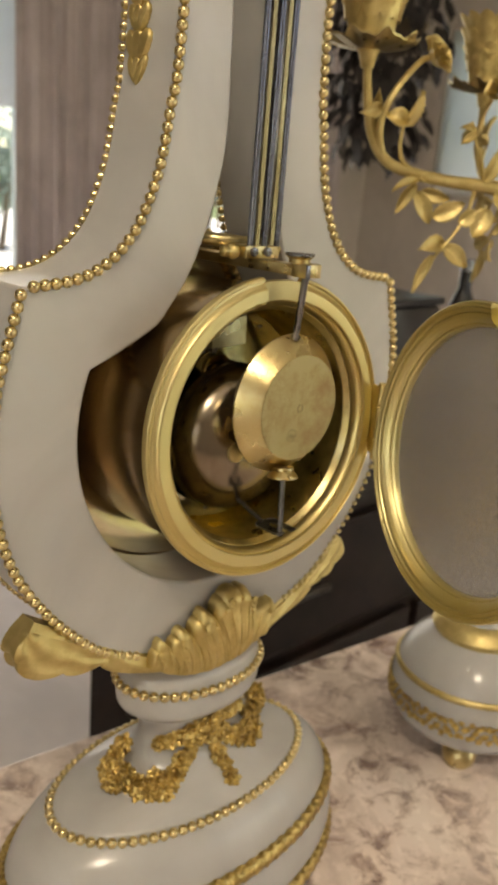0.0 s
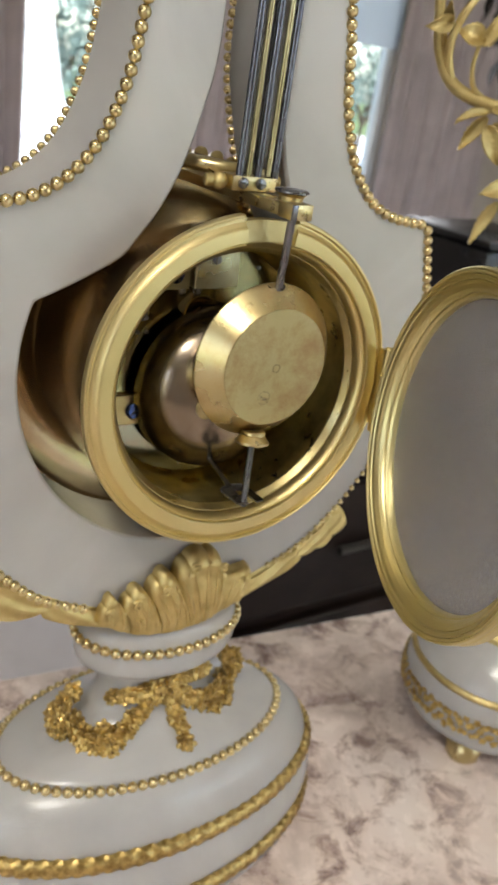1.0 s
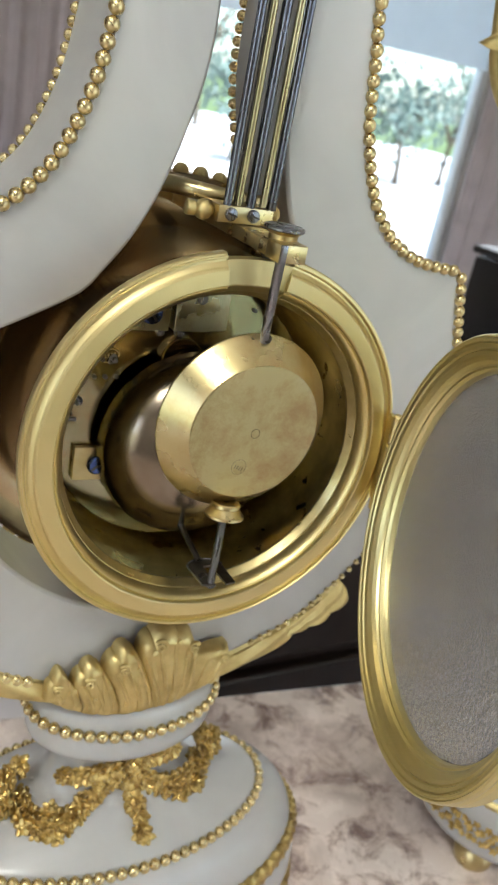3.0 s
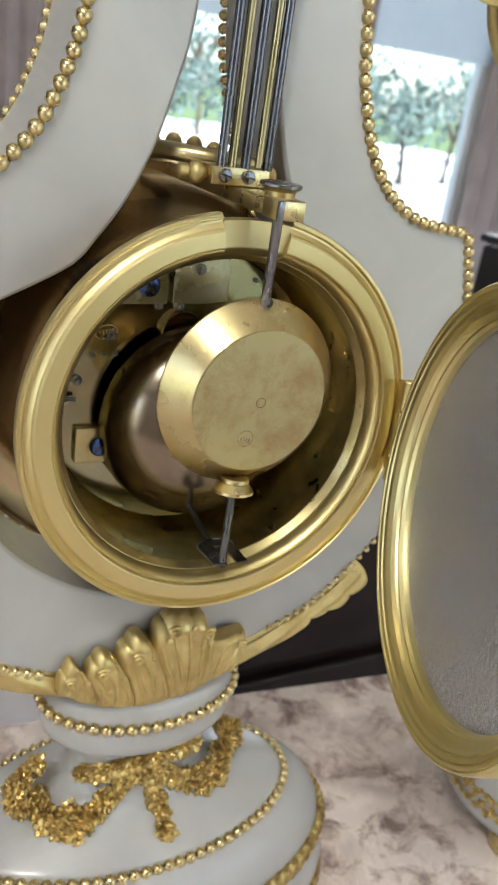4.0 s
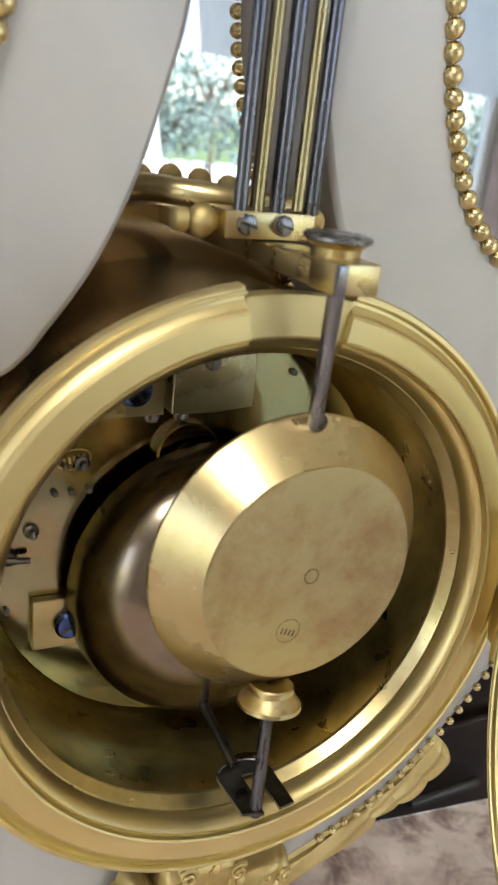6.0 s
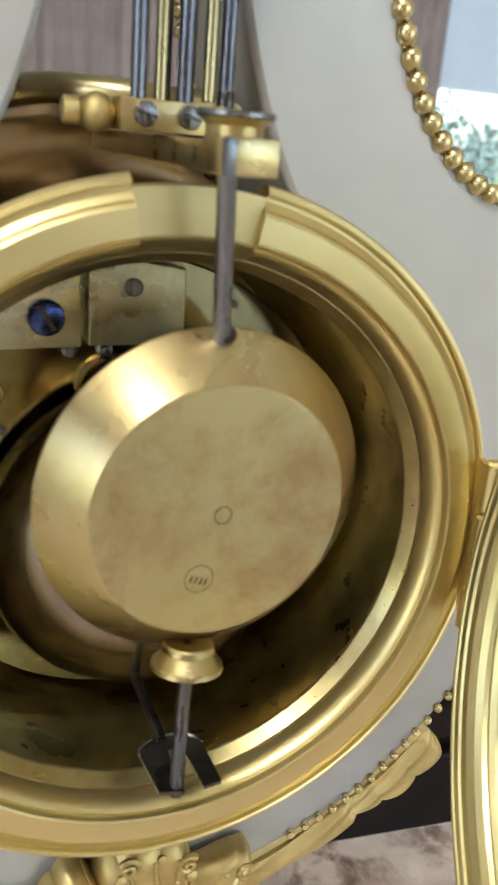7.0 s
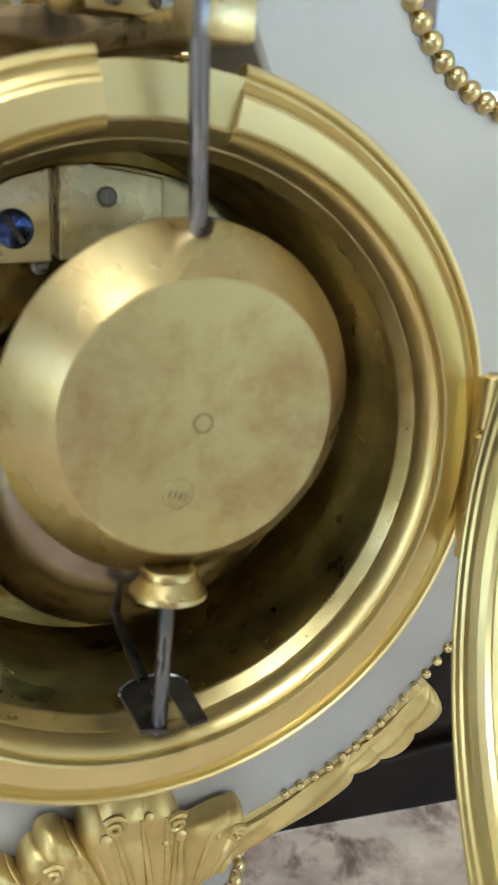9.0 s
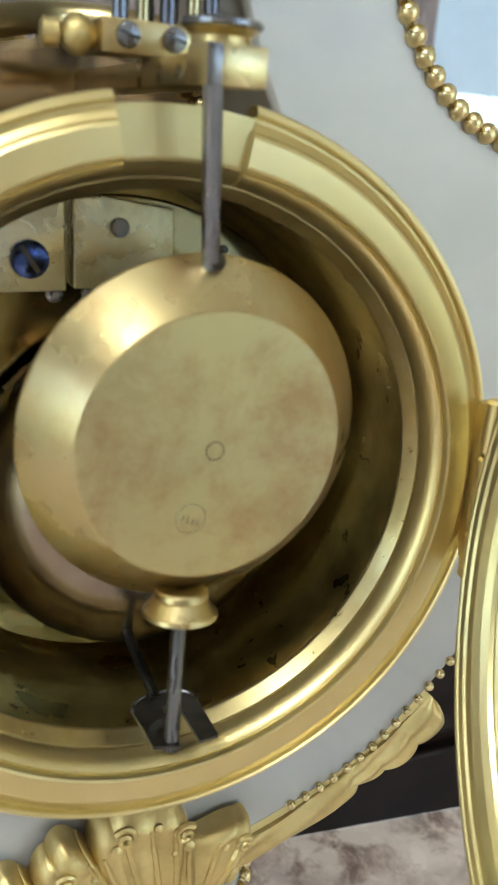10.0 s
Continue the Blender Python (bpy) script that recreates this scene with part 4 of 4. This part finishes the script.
part("rope_band", ring_rope(0.0535, 0.0492, 0.0022, 40), M_GILT, kf, "gilt rope moulding")
rng = random.Random(8)
fr = []
for k in range(260):
    a = TAU * k / 260
    z = 0.036 + 0.0050 * math.sin(a * 15 + (k % 3) * 2.1)
    c = Vector((KX + 0.0522 * math.cos(a), KY + 0.0522 * math.sin(a), z))
    fr += blossom(rng, c, Vector((math.cos(a), math.sin(a), 0.1)), 0.0023 * rng.uniform(0.8, 1.2))
part("frieze", join_bm(fr), M_CAST, kf, "gilt frieze of scrolling flowers")
part("collar", loft([(0.078, 0.029, 0.029), (0.082, 0.031, 0.031), (0.087, 0.028, 0.028), (0.090, 0.023, 0.023)], (KX, KY), 48), M_GILT, kf)
for k in range(3):
    a = radians(208 + 120 * k)
    part("bun_foot", turned([(0, 0.0075), (0.003, 0.0100), (0.008, 0.0108), (0.012, 0.0095), (0.0155, 0.0060), (0.0175, 0.0070)], (KX + 0.032 * math.cos(a), KY + 0.032 * math.sin(a), 0), (0, 0, 1), 24), M_BRASS, cand, "turned gilt foot")
part("stem", turned([(0, 0.012), (0.02, 0.016), (0.05, 0.010), (0.16, 0.007), (0.20, 0.011), (0.22, 0.008), (0.30, 0.006)], (KX, KY, 0.148), (0, 0, 1), 24), M_GILT, cand, "gilt baluster stem")


def leaf_mesh(name, length, width, seed):
    """A cast leaf with a toothed edge, a midrib groove and side veins."""
    rg = random.Random(seed)
    rows = []
    n = 36
    for i in range(n + 1):
        f = i / n
        w = width * (math.sin(math.pi * min(1.0, f ** 0.72)) ** 0.8 if f < 1 else 0.0) + 0.0002
        tooth = 1 + 0.13 * ((f * 7 + 0.3 * seed) % 1.0 - 0.5)
        row, low = [], []
        for j in range(9):
            q = j / 4 - 1
            vein = 0.00035 * math.sin(TAU * (f * 7 - 1.6 * abs(q)))
            z = 0.13 * length * math.sin(f * 2.9) * (1 if seed != 2 else -0.7) + 0.30 * width * abs(q) ** 1.3 + vein * min(1.0, 4 * f) + rg.uniform(-1, 1) * 0.00006
            x = length * f - 0.10 * length * abs(q) * (1 - f)
            p = Vector((x, q * w * (tooth if abs(q) == 1 else 1), z))
            row.append(p)
            low.append(p - Vector((0, 0, 0.0006)))
        rows.append(row + low[::-1])
    bm = grid_bm(rows, close_v=True)
    bmesh.ops.recalc_face_normals(bm, faces=bm.faces)
    me = bpy.data.meshes.new(name)
    bm.to_mesh(me)
    bm.free()
    me.materials.append(M_GILT)
    me.shade_smooth()
    return me


LEAVES = [leaf_mesh("leaf", 0.020, 0.0070, k) for k in (1, 2, 3)]
# leaves of a branch: foot and tip (distance from the stem, height over the drum's axis) and width, in mm
SPRAY = [(88, 99, 103, 93, 5), (88, 97, 97, 82.5, 6.5), (86, 94, 77, 79, 9), (83, 95, 68, 93, 7.6), (85, 102, 70, 104, 5), (75, 83, 60, 91, 10), (61, 81, 51, 87, 9), (46, 87, 54, 73, 11.5), (69, 69, 85, 65, 9.5), (66, 67, 53, 57, 10), (73.5, 61, 81, 41.5, 6.4),
         (97.5, 128, 91.5, 144, 7.6), (97.5, 128, 108, 130, 10), (96, 128, 91, 133, 6.4), (114, 134, 125.5, 130, 7.6), (113, 136, 116, 143, 5), (59, 126, 67, 120, 4.5), (59, 127, 67, 128, 4.5), (40, 96, 32, 82, 10), (36, 104, 22, 112, 9), (48, 104, 44, 120, 8)]


def branch(angle, seed):
    """An S-shaped arm that ends in a flower-shaped candle cup, with leaves along it."""
    rg = random.Random(seed)
    c, s = math.cos(angle), math.sin(angle)
    across = Vector((-s, c, 0))

    def at(r, z, w=0.0):
        return Vector((KX + (r - 0.0025) * c, KY + (r - 0.0025) * s, ZB + z)) + across * w
    line = smooth_line([at(0.004, 0.080), at(0.022, 0.094, 0.002), at(0.045, 0.100), at(0.063, 0.101, -0.001), at(0.0755, 0.102), at(0.0895, 0.104), at(0.1005, 0.107), at(0.108, 0.1123), at(0.1135, 0.121), at(0.1163, 0.130), at(0.119, 0.146), at(0.120, 0.156)], 6)
    a = part("branch", tube(line, lambda f: 0.0038 - 0.0016 * f, 12), M_GILT, cand, "curved gilt branch")
    curl = smooth_line([at(0.106, 0.110), at(0.1105, 0.121, 0.003), at(0.110, 0.132, 0.005), at(0.104, 0.145, 0.006), at(0.094, 0.157, 0.005), at(0.088, 0.160, 0.004)], 6)
    part("tendril", tube(curl, lambda f: 0.0022 - 0.0008 * f, 8), M_GILT, a)
    for pts, r in (([at(0.0905, 0.1060), at(0.0965, 0.110, 0.003), at(0.099, 0.118, 0.004), at(0.0975, 0.129, 0.003)], 0.0014), ([at(0.052, 0.098), at(0.0565, 0.085, 0.004), at(0.0635, 0.074, 0.006), at(0.069, 0.0675, 0.007), at(0.074, 0.061, 0.008)], 0.0012),
                   ([at(0.048, 0.101), at(0.052, 0.113, 0.002), at(0.059, 0.127, 0.003)], 0.0010), ([at(0.112, 0.124), at(0.1135, 0.130, 0.002), at(0.1135, 0.136, 0.003)], 0.0009)):
        part("sprig", tube(smooth_line(pts, 5), lambda f, r=r: r * (1 - 0.4 * f), 7), M_GILT, a)
    # an open rose: one sheet of metal wound in a spiral with a scalloped rim
    rose = []
    rc, q = at(0.0865, 0.1595, 0.004), (across * 0.7 - Vector((c, s, 0)) * 0.5 + Vector((0, 0, 0.45))).normalized().to_track_quat("Z", "Y").to_matrix()
    for i in range(150):
        f = i / 149
        w = TAU * 3.4 * f
        r0, h = 0.0012 + 0.0066 * f, 0.0085 - 0.0050 * f
        lip = 0.0030 * f + 0.0007 * math.cos(5 * w) + 0.0004
        face = [(r0 * 0.75, 0.0), (r0, h * 0.5), (r0 + lip * 0.5, h * 0.85), (r0 + lip, h), (r0 + lip, h - 0.0005), (r0 + lip * 0.5, h * 0.85 - 0.0006), (r0 - 0.0005, h * 0.4), (r0 * 0.7 - 0.0004, 0.0)]
        rose.append([rc + q @ Vector((r * math.cos(w), r * math.sin(w), z)) for r, z in face])
    part("rose", grid_bm(rose, close_v=True), M_GILT, a, "open gilt rose")
    top = at(0.120, 0.152)
    cup = part("candle_cup", turned([(0, 0.0032), (0.006, 0.0046), (0.0085, 0.006), (0.0110, 0.0070), (0.015, 0.0100), (0.019, 0.0105), (0.026, 0.0132), (0.036, 0.0155), (0.050, 0.0160), (0.050, 0.0130), (0.030, 0.0105)], top, (0, 0, 1), 36), M_GILT, a, "gilt flower-shaped candle cup")
    pan = []
    for k in range(144):
        b = TAU * k / 144
        wave = math.cos(9 * b) + 0.45 * math.cos(18 * b + 0.8)
        ring = []
        for f in (0.0, 0.25, 0.5, 0.7, 0.85, 0.95, 1.0):
            ring.append((0.0065 + (0.0175 + 0.0011 * wave) * f, 0.0090 + 0.0050 * f ** 1.6 + 0.0017 * wave * f ** 2))
        ring += [(r - 0.0002, z - 0.0009) for r, z in ring[::-1]]
        pan.append([top + Vector((r * math.cos(b), r * math.sin(b), z)) for r, z in ring])
    part("drip_pan", grid_bm(pan, close_u=True, close_v=True), M_BRASS, cup, "ruffled gilt drip pan")
    petals = []
    for row_z, R, n, tall in ((0.0130, 0.0100, 10, 0.017), (0.0215, 0.0128, 11, 0.016), (0.0310, 0.0152, 12, 0.016), (0.0400, 0.0165, 12, 0.015)):
        for k in range(n):
            b = TAU * (k + 0.5 * (row_z > 0.02) + rg.uniform(-0.15, 0.15)) / n
            rows = []
            for i in range(9):
                f = i / 8
                half = TAU / n * 0.62 * math.sin(math.pi * (0.16 + 0.70 * f)) ** 0.7
                flare = R + 0.0012 + 0.0020 * f + 0.0042 * max(0.0, f - 0.55) ** 1.4 * 2.0
                sheet = [(flare + 0.0010 * math.cos(math.pi * q) * f, b + half * q, row_z + tall * f - 0.0016 * abs(q) * f) for q in (-1, -0.66, -0.33, 0, 0.33, 0.66, 1)]
                sheet += [(r - 0.0008, w, z) for r, w, z in sheet[::-1]]
                rows.append([top + Vector((r * math.cos(w), r * math.sin(w), z)) for r, w, z in sheet])
            petals.append(grid_bm(rows, close_v=True))
    part("petals", join_bm(petals), M_GILT, cup, "layered gilt petals round the cup")
    for k, (r0, z0, r1, z1, w) in enumerate(SPRAY):
        foot_at, tip_at = at(r0 * 0.001, z0 * 0.001, rg.uniform(0.002, 0.006)), at(r1 * 0.001, z1 * 0.001, rg.uniform(0.000, 0.012))
        d = tip_at - foot_at
        face = across + Vector((rg.uniform(-0.5, 0.5), rg.uniform(-0.5, 0.5), rg.uniform(-0.3, 0.6)))
        x = d.normalized()
        z = (face - x * face.dot(x)).normalized()
        m = Matrix((x, z.cross(x), z)).transposed().to_4x4()
        m.translation = foot_at
        ob = put("leaf", LEAVES[k % 3], a)
        ob.matrix_basis = m @ Matrix.Diagonal((d.length / 0.020, w * 0.001 / 0.014, 1, 1))
    return a


branch(radians(148), 11)
branch(radians(310), 12)
branch(radians(56), 13)

# ---- room ----
X0, X1, Y0, Y1, ZF, ZC = -2.6, 4.4, -2.6, 3.55, -0.75, 1.75


def structure(name, bm, mat, label, category, smooth=False):
    return tagged(part(name, bm, mat, smooth=smooth), label, category, kind="structure")


structure("floor", box((X0 - 0.15, Y0 - 0.15, ZF - 0.12), (X1 + 0.15, Y1 + 0.15, ZF)), M_FLOOR, "pinkish grey tiled floor of the room", "floor")
structure("ceiling", box((X0 - 0.15, Y0 - 0.15, ZC), (X1 + 0.15, Y1 + 0.15, ZC + 0.12)), M_CEIL, "plain white painted ceiling", "ceiling")


def wall_with_holes(name, axis, pos, thick, lo, hi, holes, label):
    """A wall along x (axis 0) or y (axis 1) with rectangular openings (a0, a1, z0, z1)."""
    bms = []
    cur = lo

    def slab(a0, a1, z0, z1):
        if a1 - a0 < 1e-4 or z1 - z0 < 1e-4:
            return
        if axis == 0:
            bms.append(box((a0, pos, z0), (a1, pos + thick, z1)))
        else:
            bms.append(box((pos, a0, z0), (pos + thick, a1, z1)))
    for a0, a1, z0, z1 in sorted(holes):
        slab(cur, a0, ZF, ZC)
        slab(a0, a1, ZF, z0)
        slab(a0, a1, z1, ZC)
        cur = a1
    slab(cur, hi, ZF, ZC)
    return structure(name, join_bm(bms), M_WALL, label, "wall")


WIN = [(1.10, 1.92, -0.70, 1.30), (2.30, 3.28, -0.70, 1.30)]
wall_with_holes("wall_north", 0, Y1, 0.15, X0, X1, WIN, "beige painted wall with two tall windows")
wall_with_holes("wall_east", 1, X1, 0.15, Y0, Y1 + 0.15, [(2.0, 3.02, 0.36, 1.30)], "beige painted wall with an opening")
# south and west openings are added for the unseen fill windows
wall_with_holes("wall_south", 0, Y0 - 0.15, 0.15, X0, X1 + 0.15, [(0.70, 3.95, -0.70, 1.27)], "beige painted wall with an opening")
wall_with_holes("wall_west", 1, X0 - 0.15, 0.15, Y0 - 0.15, Y1 + 0.15, [(-2.10, -0.50, -0.40, 1.30)], "beige painted wall with an opening")


def window(name, axis, pos, a0, a1, z0, z1, label, blind=None, pane=True):
    ob = thing(name, ((a0 + a1) / 2, pos, z0) if axis == 0 else (pos, (a0 + a1) / 2, z0), label, "window", kind="structure")

    def bx(u0, u1, d0, d1, w0, w1):
        return box((u0, pos + d0, w0), (u1, pos + d1, w1), soft=0.004) if axis == 0 else box((pos + d0, u0, w0), (pos + d1, u1, w1), soft=0.004)
    for u0, u1, w0, w1 in ((a0, a0 + 0.05, z0, z1), (a1 - 0.05, a1, z0, z1), (a0 + 0.05, a1 - 0.05, z0, z0 + 0.06), (a0 + 0.05, a1 - 0.05, z1 - 0.06, z1)):
        part("window_frame", bx(u0, u1, 0.04, 0.10, w0, w1), M_WHITE, ob)
    if pane:
        g = part("pane", bx(a0 + 0.045, a1 - 0.045, 0.066, 0.072, z0 + 0.055, z1 - 0.055), M_GLASS, ob)
        g.visible_shadow = False
    if blind:
        part("roller_blind", bx(a0 + 0.01, a1 - 0.01, 0.015, 0.022, blind, z1 - 0.01), M_BLIND, ob, "white roller blind drawn part way down")
    return ob


for k, (a0, a1, z0, z1) in enumerate(WIN):
    window("window_%d" % (k + 1), 0, Y1, a0, a1, z0, z1, "tall white-framed window with a roller blind", 0.58)
# blind added here to dim the bright opening to a pale blue-grey
window("window_3", 1, X1, 2.0, 3.02, 0.36, 1.30, "white-framed window with an added blind that dims it", 0.46)
# unseen window added in the west wall to go with its fill lamp
window("window_5", 1, X0 - 0.14, -2.10, -0.50, -0.40, 1.30, "added white-framed window, unseen, for the west fill")
# unseen window added behind the viewer, set where the brass needs brightness
window("window_4", 0, Y0 - 0.14, 0.70, 3.95, -0.70, 1.27, "added white-framed window, unseen, for the fill behind the viewer")


def curtain(x0, x1, y, z0, z1, folds, label):
    n = folds * 12
    rows = []
    for z in np.linspace(z0, z1, 8):
        r = []
        for i in range(n + 1):
            f = i / n
            amp = 0.022 * (1 - 0.25 * (z - z0) / (z1 - z0))
            r.append(Vector((x0 + (x1 - x0) * f, y + amp * math.sin(f * folds * TAU) + 0.006 * math.sin(f * folds * 2.7 * TAU + z), z)))
        rows.append(r)
    bm = grid_bm(rows)
    ob = tagged(part("curtain", bm, M_CURTAIN), label, "curtain", "curtains")
    md = ob.modifiers.new("cloth", "SOLIDIFY")
    md.thickness = 0.003
    return ob


for x0, x1, f in ((0.55, 1.17, 6), (1.80, 2.44, 6), (3.22, 4.05, 7)):
    curtain(x0, x1, Y1 - 0.07, ZF + 0.02, 1.55, f, "mauve floor-length curtain hanging in soft folds")
tagged(part("curtain_rail", rod((0.4, Y1 - 0.07, 1.57), (4.2, Y1 - 0.07, 1.57), 0.014), M_WHITE), "white curtain rail above the windows", "curtain rail")

# dark sideboard beyond the table
side = thing("sideboard", (1.0, 0.68, ZF), "dark polished mahogany sideboard with drawers", "sideboard")


def prism(outline, z0, z1):
    """An upright block on a plan outline."""
    bm = grid_bm([[(x, y, z0) for x, y in outline], [(x, y, z1) for x, y in outline]], close_v=True)
    bm.verts.ensure_lookup_table()
    n = len(outline)
    bm.faces.new([bm.verts[k] for k in range(n)])
    bm.faces.new([bm.verts[n + k] for k in range(n)])
    return bm


part("carcass", prism([(0.236, 0.47), (2.0, 0.47), (2.0, 0.90), (0.560, 0.90)], ZF + 0.06, -0.055), M_WOOD, side, smooth=False, bevel=0.004)
part("top", prism([(0.222, 0.445), (2.02, 0.445), (2.02, 0.92), (0.540, 0.92)], -0.055, -0.02), M_WOOD, side, smooth=False, bevel=0.006)
for r in range(3):
    for c in range(3):
        x = 0.285 + 0.57 * c
        z = ZF + 0.10 + 0.192 * r
        dr = part("drawer", box((x, 0.455, z), (x + 0.55, 0.49, z + 0.170)), M_WOOD, side, smooth=False, bevel=0.004)
        part("pull", rod((x + 0.22, 0.443, z + 0.085), (x + 0.32, 0.443, z + 0.085), 0.006, 10), M_DSTEEL, dr)
for x, y in ((0.33, 0.50), (0.64, 0.86), (1.95, 0.50), (1.95, 0.86)):
    part("leg", box((x - 0.025, y - 0.025, ZF), (x + 0.025, y + 0.025, ZF + 0.06)), M_WOOD, side, smooth=False)

rb = random.Random(21)
box_case = thing("storage_box", (0.93, 0.68, -0.02), "black lacquered box on the sideboard", "box")
part("case", box((0.83, 0.60, -0.02), (1.02, 0.78, 0.165), soft=0.006), M_BLACK, box_case)
part("lid", box((0.825, 0.595, 0.167), (1.025, 0.785, 0.180), soft=0.005), M_BLACK, box_case)
for k in range(6):
    x, y, h = 1.30 + 0.10 * k + rb.uniform(-0.01, 0.01), rb.uniform(0.58, 0.80), rb.uniform(0.16, 0.26)
    b = thing("bottle", (x, y, -0.02), "dark glass bottle on the sideboard", "bottle", "bottles on the sideboard")
    part("body", turned([(0, 0.030), (0.004, 0.034), (h * 0.6, 0.034), (h * 0.75, 0.022), (h * 0.85, 0.013), (h, 0.013)], (x, y, -0.02), (0, 0, 1), 20), M_BLACK, b)
    part("cap", turned([(0, 0.0145), (0.02, 0.0145), (0.023, 0.012)], (x, y, -0.019 + h), (0, 0, 1), 16), M_STEEL, b)

# hanging basket with dark dried leaves
hx, hy, hz = 2.72, 2.15, 0.92
plant = thing("hanging_plant", (hx, hy, hz), "hanging basket of dark dried leaves before the wall", "plant")
part("cord", rod((hx, hy, hz + 0.1), (hx, hy, ZC), 0.004, 8), M_BLACK, plant)
part("basket", turned([(0, 0.06), (0.05, 0.13), (0.12, 0.16), (0.13, 0.155), (0.05, 0.11)], (hx, hy, hz - 0.05), (0, 0, 1), 24), M_BARK, plant)
rg = random.Random(31)
lv = []
for k in range(420):
    a = rg.uniform(0, TAU)
    z = rg.uniform(-0.42, 0.30)
    R = 0.24 * math.sqrt(max(0.05, 1 - (z / 0.5) ** 2)) * rg.uniform(0.35, 1.05)
    c = Vector((hx + R * math.cos(a), hy + R * math.sin(a), hz + z))
    m = Matrix.Translation(c) @ Euler((rg.uniform(-0.6, 0.6), rg.uniform(0.6, 1.7), a)).to_matrix().to_4x4() @ Matrix.Scale(rg.uniform(0.06, 0.11), 4)
    q = grid_bm([[m @ Vector((0, 0, 0)), m @ Vector((0, 0.001, 0))], [m @ Vector((0.35, -0.28, 0.05)), m @ Vector((0.35, 0.28, 0.05))], [m @ Vector((0.7, -0.22, 0.02)), m @ Vector((0.7, 0.22, 0.02))], [m @ Vector((1, -0.01, -0.1)), m @ Vector((1, 0.01, -0.1))]])
    lv.append(q)
fo = part("foliage", join_bm(lv), M_DLEAF, plant, "mass of dark drooping leaves")
fo["kind"] = "stuff"

# ---- outside ----
structure("ground", box((-60, -60, ZF - 0.40), (80, 90, ZF - 0.25)), M_GRASS, "lawn round the house", "ground")
structure("patio", box((-1, Y1 + 0.3, ZF - 0.26), (16, Y1 + 16.0, ZF - 0.06)), M_PATIO, "pale stone patio outside the windows", "patio")


def tree(x, y, h, seed):
    rg = random.Random(seed)
    t = thing("tree", (x, y, ZF - 0.25), "leafy green garden tree seen through the window", "tree", "garden trees")
    line = smooth_line([(x, y, ZF - 0.25), (x + rg.uniform(-0.1, 0.1), y, ZF + h * 0.15), (x + rg.uniform(-0.2, 0.2), y, ZF + h * 0.38)], 5)
    part("trunk", tube(line, lambda f: 0.06 - 0.03 * f, 10), M_BARK, t)
    tops = []
    for k in range(6):
        a = rg.uniform(0, TAU)
        e = line[-1] + Vector((math.cos(a) * h * 0.22, math.sin(a) * h * 0.22, h * rg.uniform(0.0, 0.3)))
        lb = smooth_line([line[-4], line[-4].lerp(e, 0.5) + Vector((0, 0, 0.1)), e], 4)
        part("limb", tube(lb, lambda f: 0.05 - 0.03 * f, 7), M_BARK, t)
        tops += [e, lb[5]]
    verts, faces = [], []
    for k in range(700):
        c = rg.choice(tops)
        d = Vector((rg.gauss(0, 1), rg.gauss(0, 1), rg.gauss(0, 0.8))) * h * 0.13
        m = Matrix.Translation(c + d) @ Euler((rg.uniform(0, 6), rg.uniform(0, 6), rg.uniform(0, 6))).to_matrix().to_4x4() @ Matrix.Scale(rg.uniform(0.09, 0.18), 4)
        b = len(verts)
        verts += [m @ Vector(p) for p in ((0, 0, 0), (0.5, -0.3, 0.06), (1, 0, 0), (0.5, 0.3, 0.06))]
        faces.append((b, b + 1, b + 2, b + 3))
    me = bpy.data.meshes.new("crown")
    me.from_pydata(verts, [], faces)
    me.materials.append(M_LEAF)
    cr = put("crown", me, t)
    cr["kind"] = "stuff"
    return t


for x, y, h, s in ((4.0, 10.5, 2.3, 1), (5.3, 10.0, 2.0, 2), (6.6, 10.6, 2.4, 3), (7.9, 10.0, 2.1, 4), (9.3, 10.4, 2.4, 5), (10.7, 10.2, 2.2, 6), (7.0, 15.0, 4.5, 7), (13.0, 14.0, 4.5, 8), (3.0, 15.0, 4.5, 9)):
    tree(x, y, h, s)
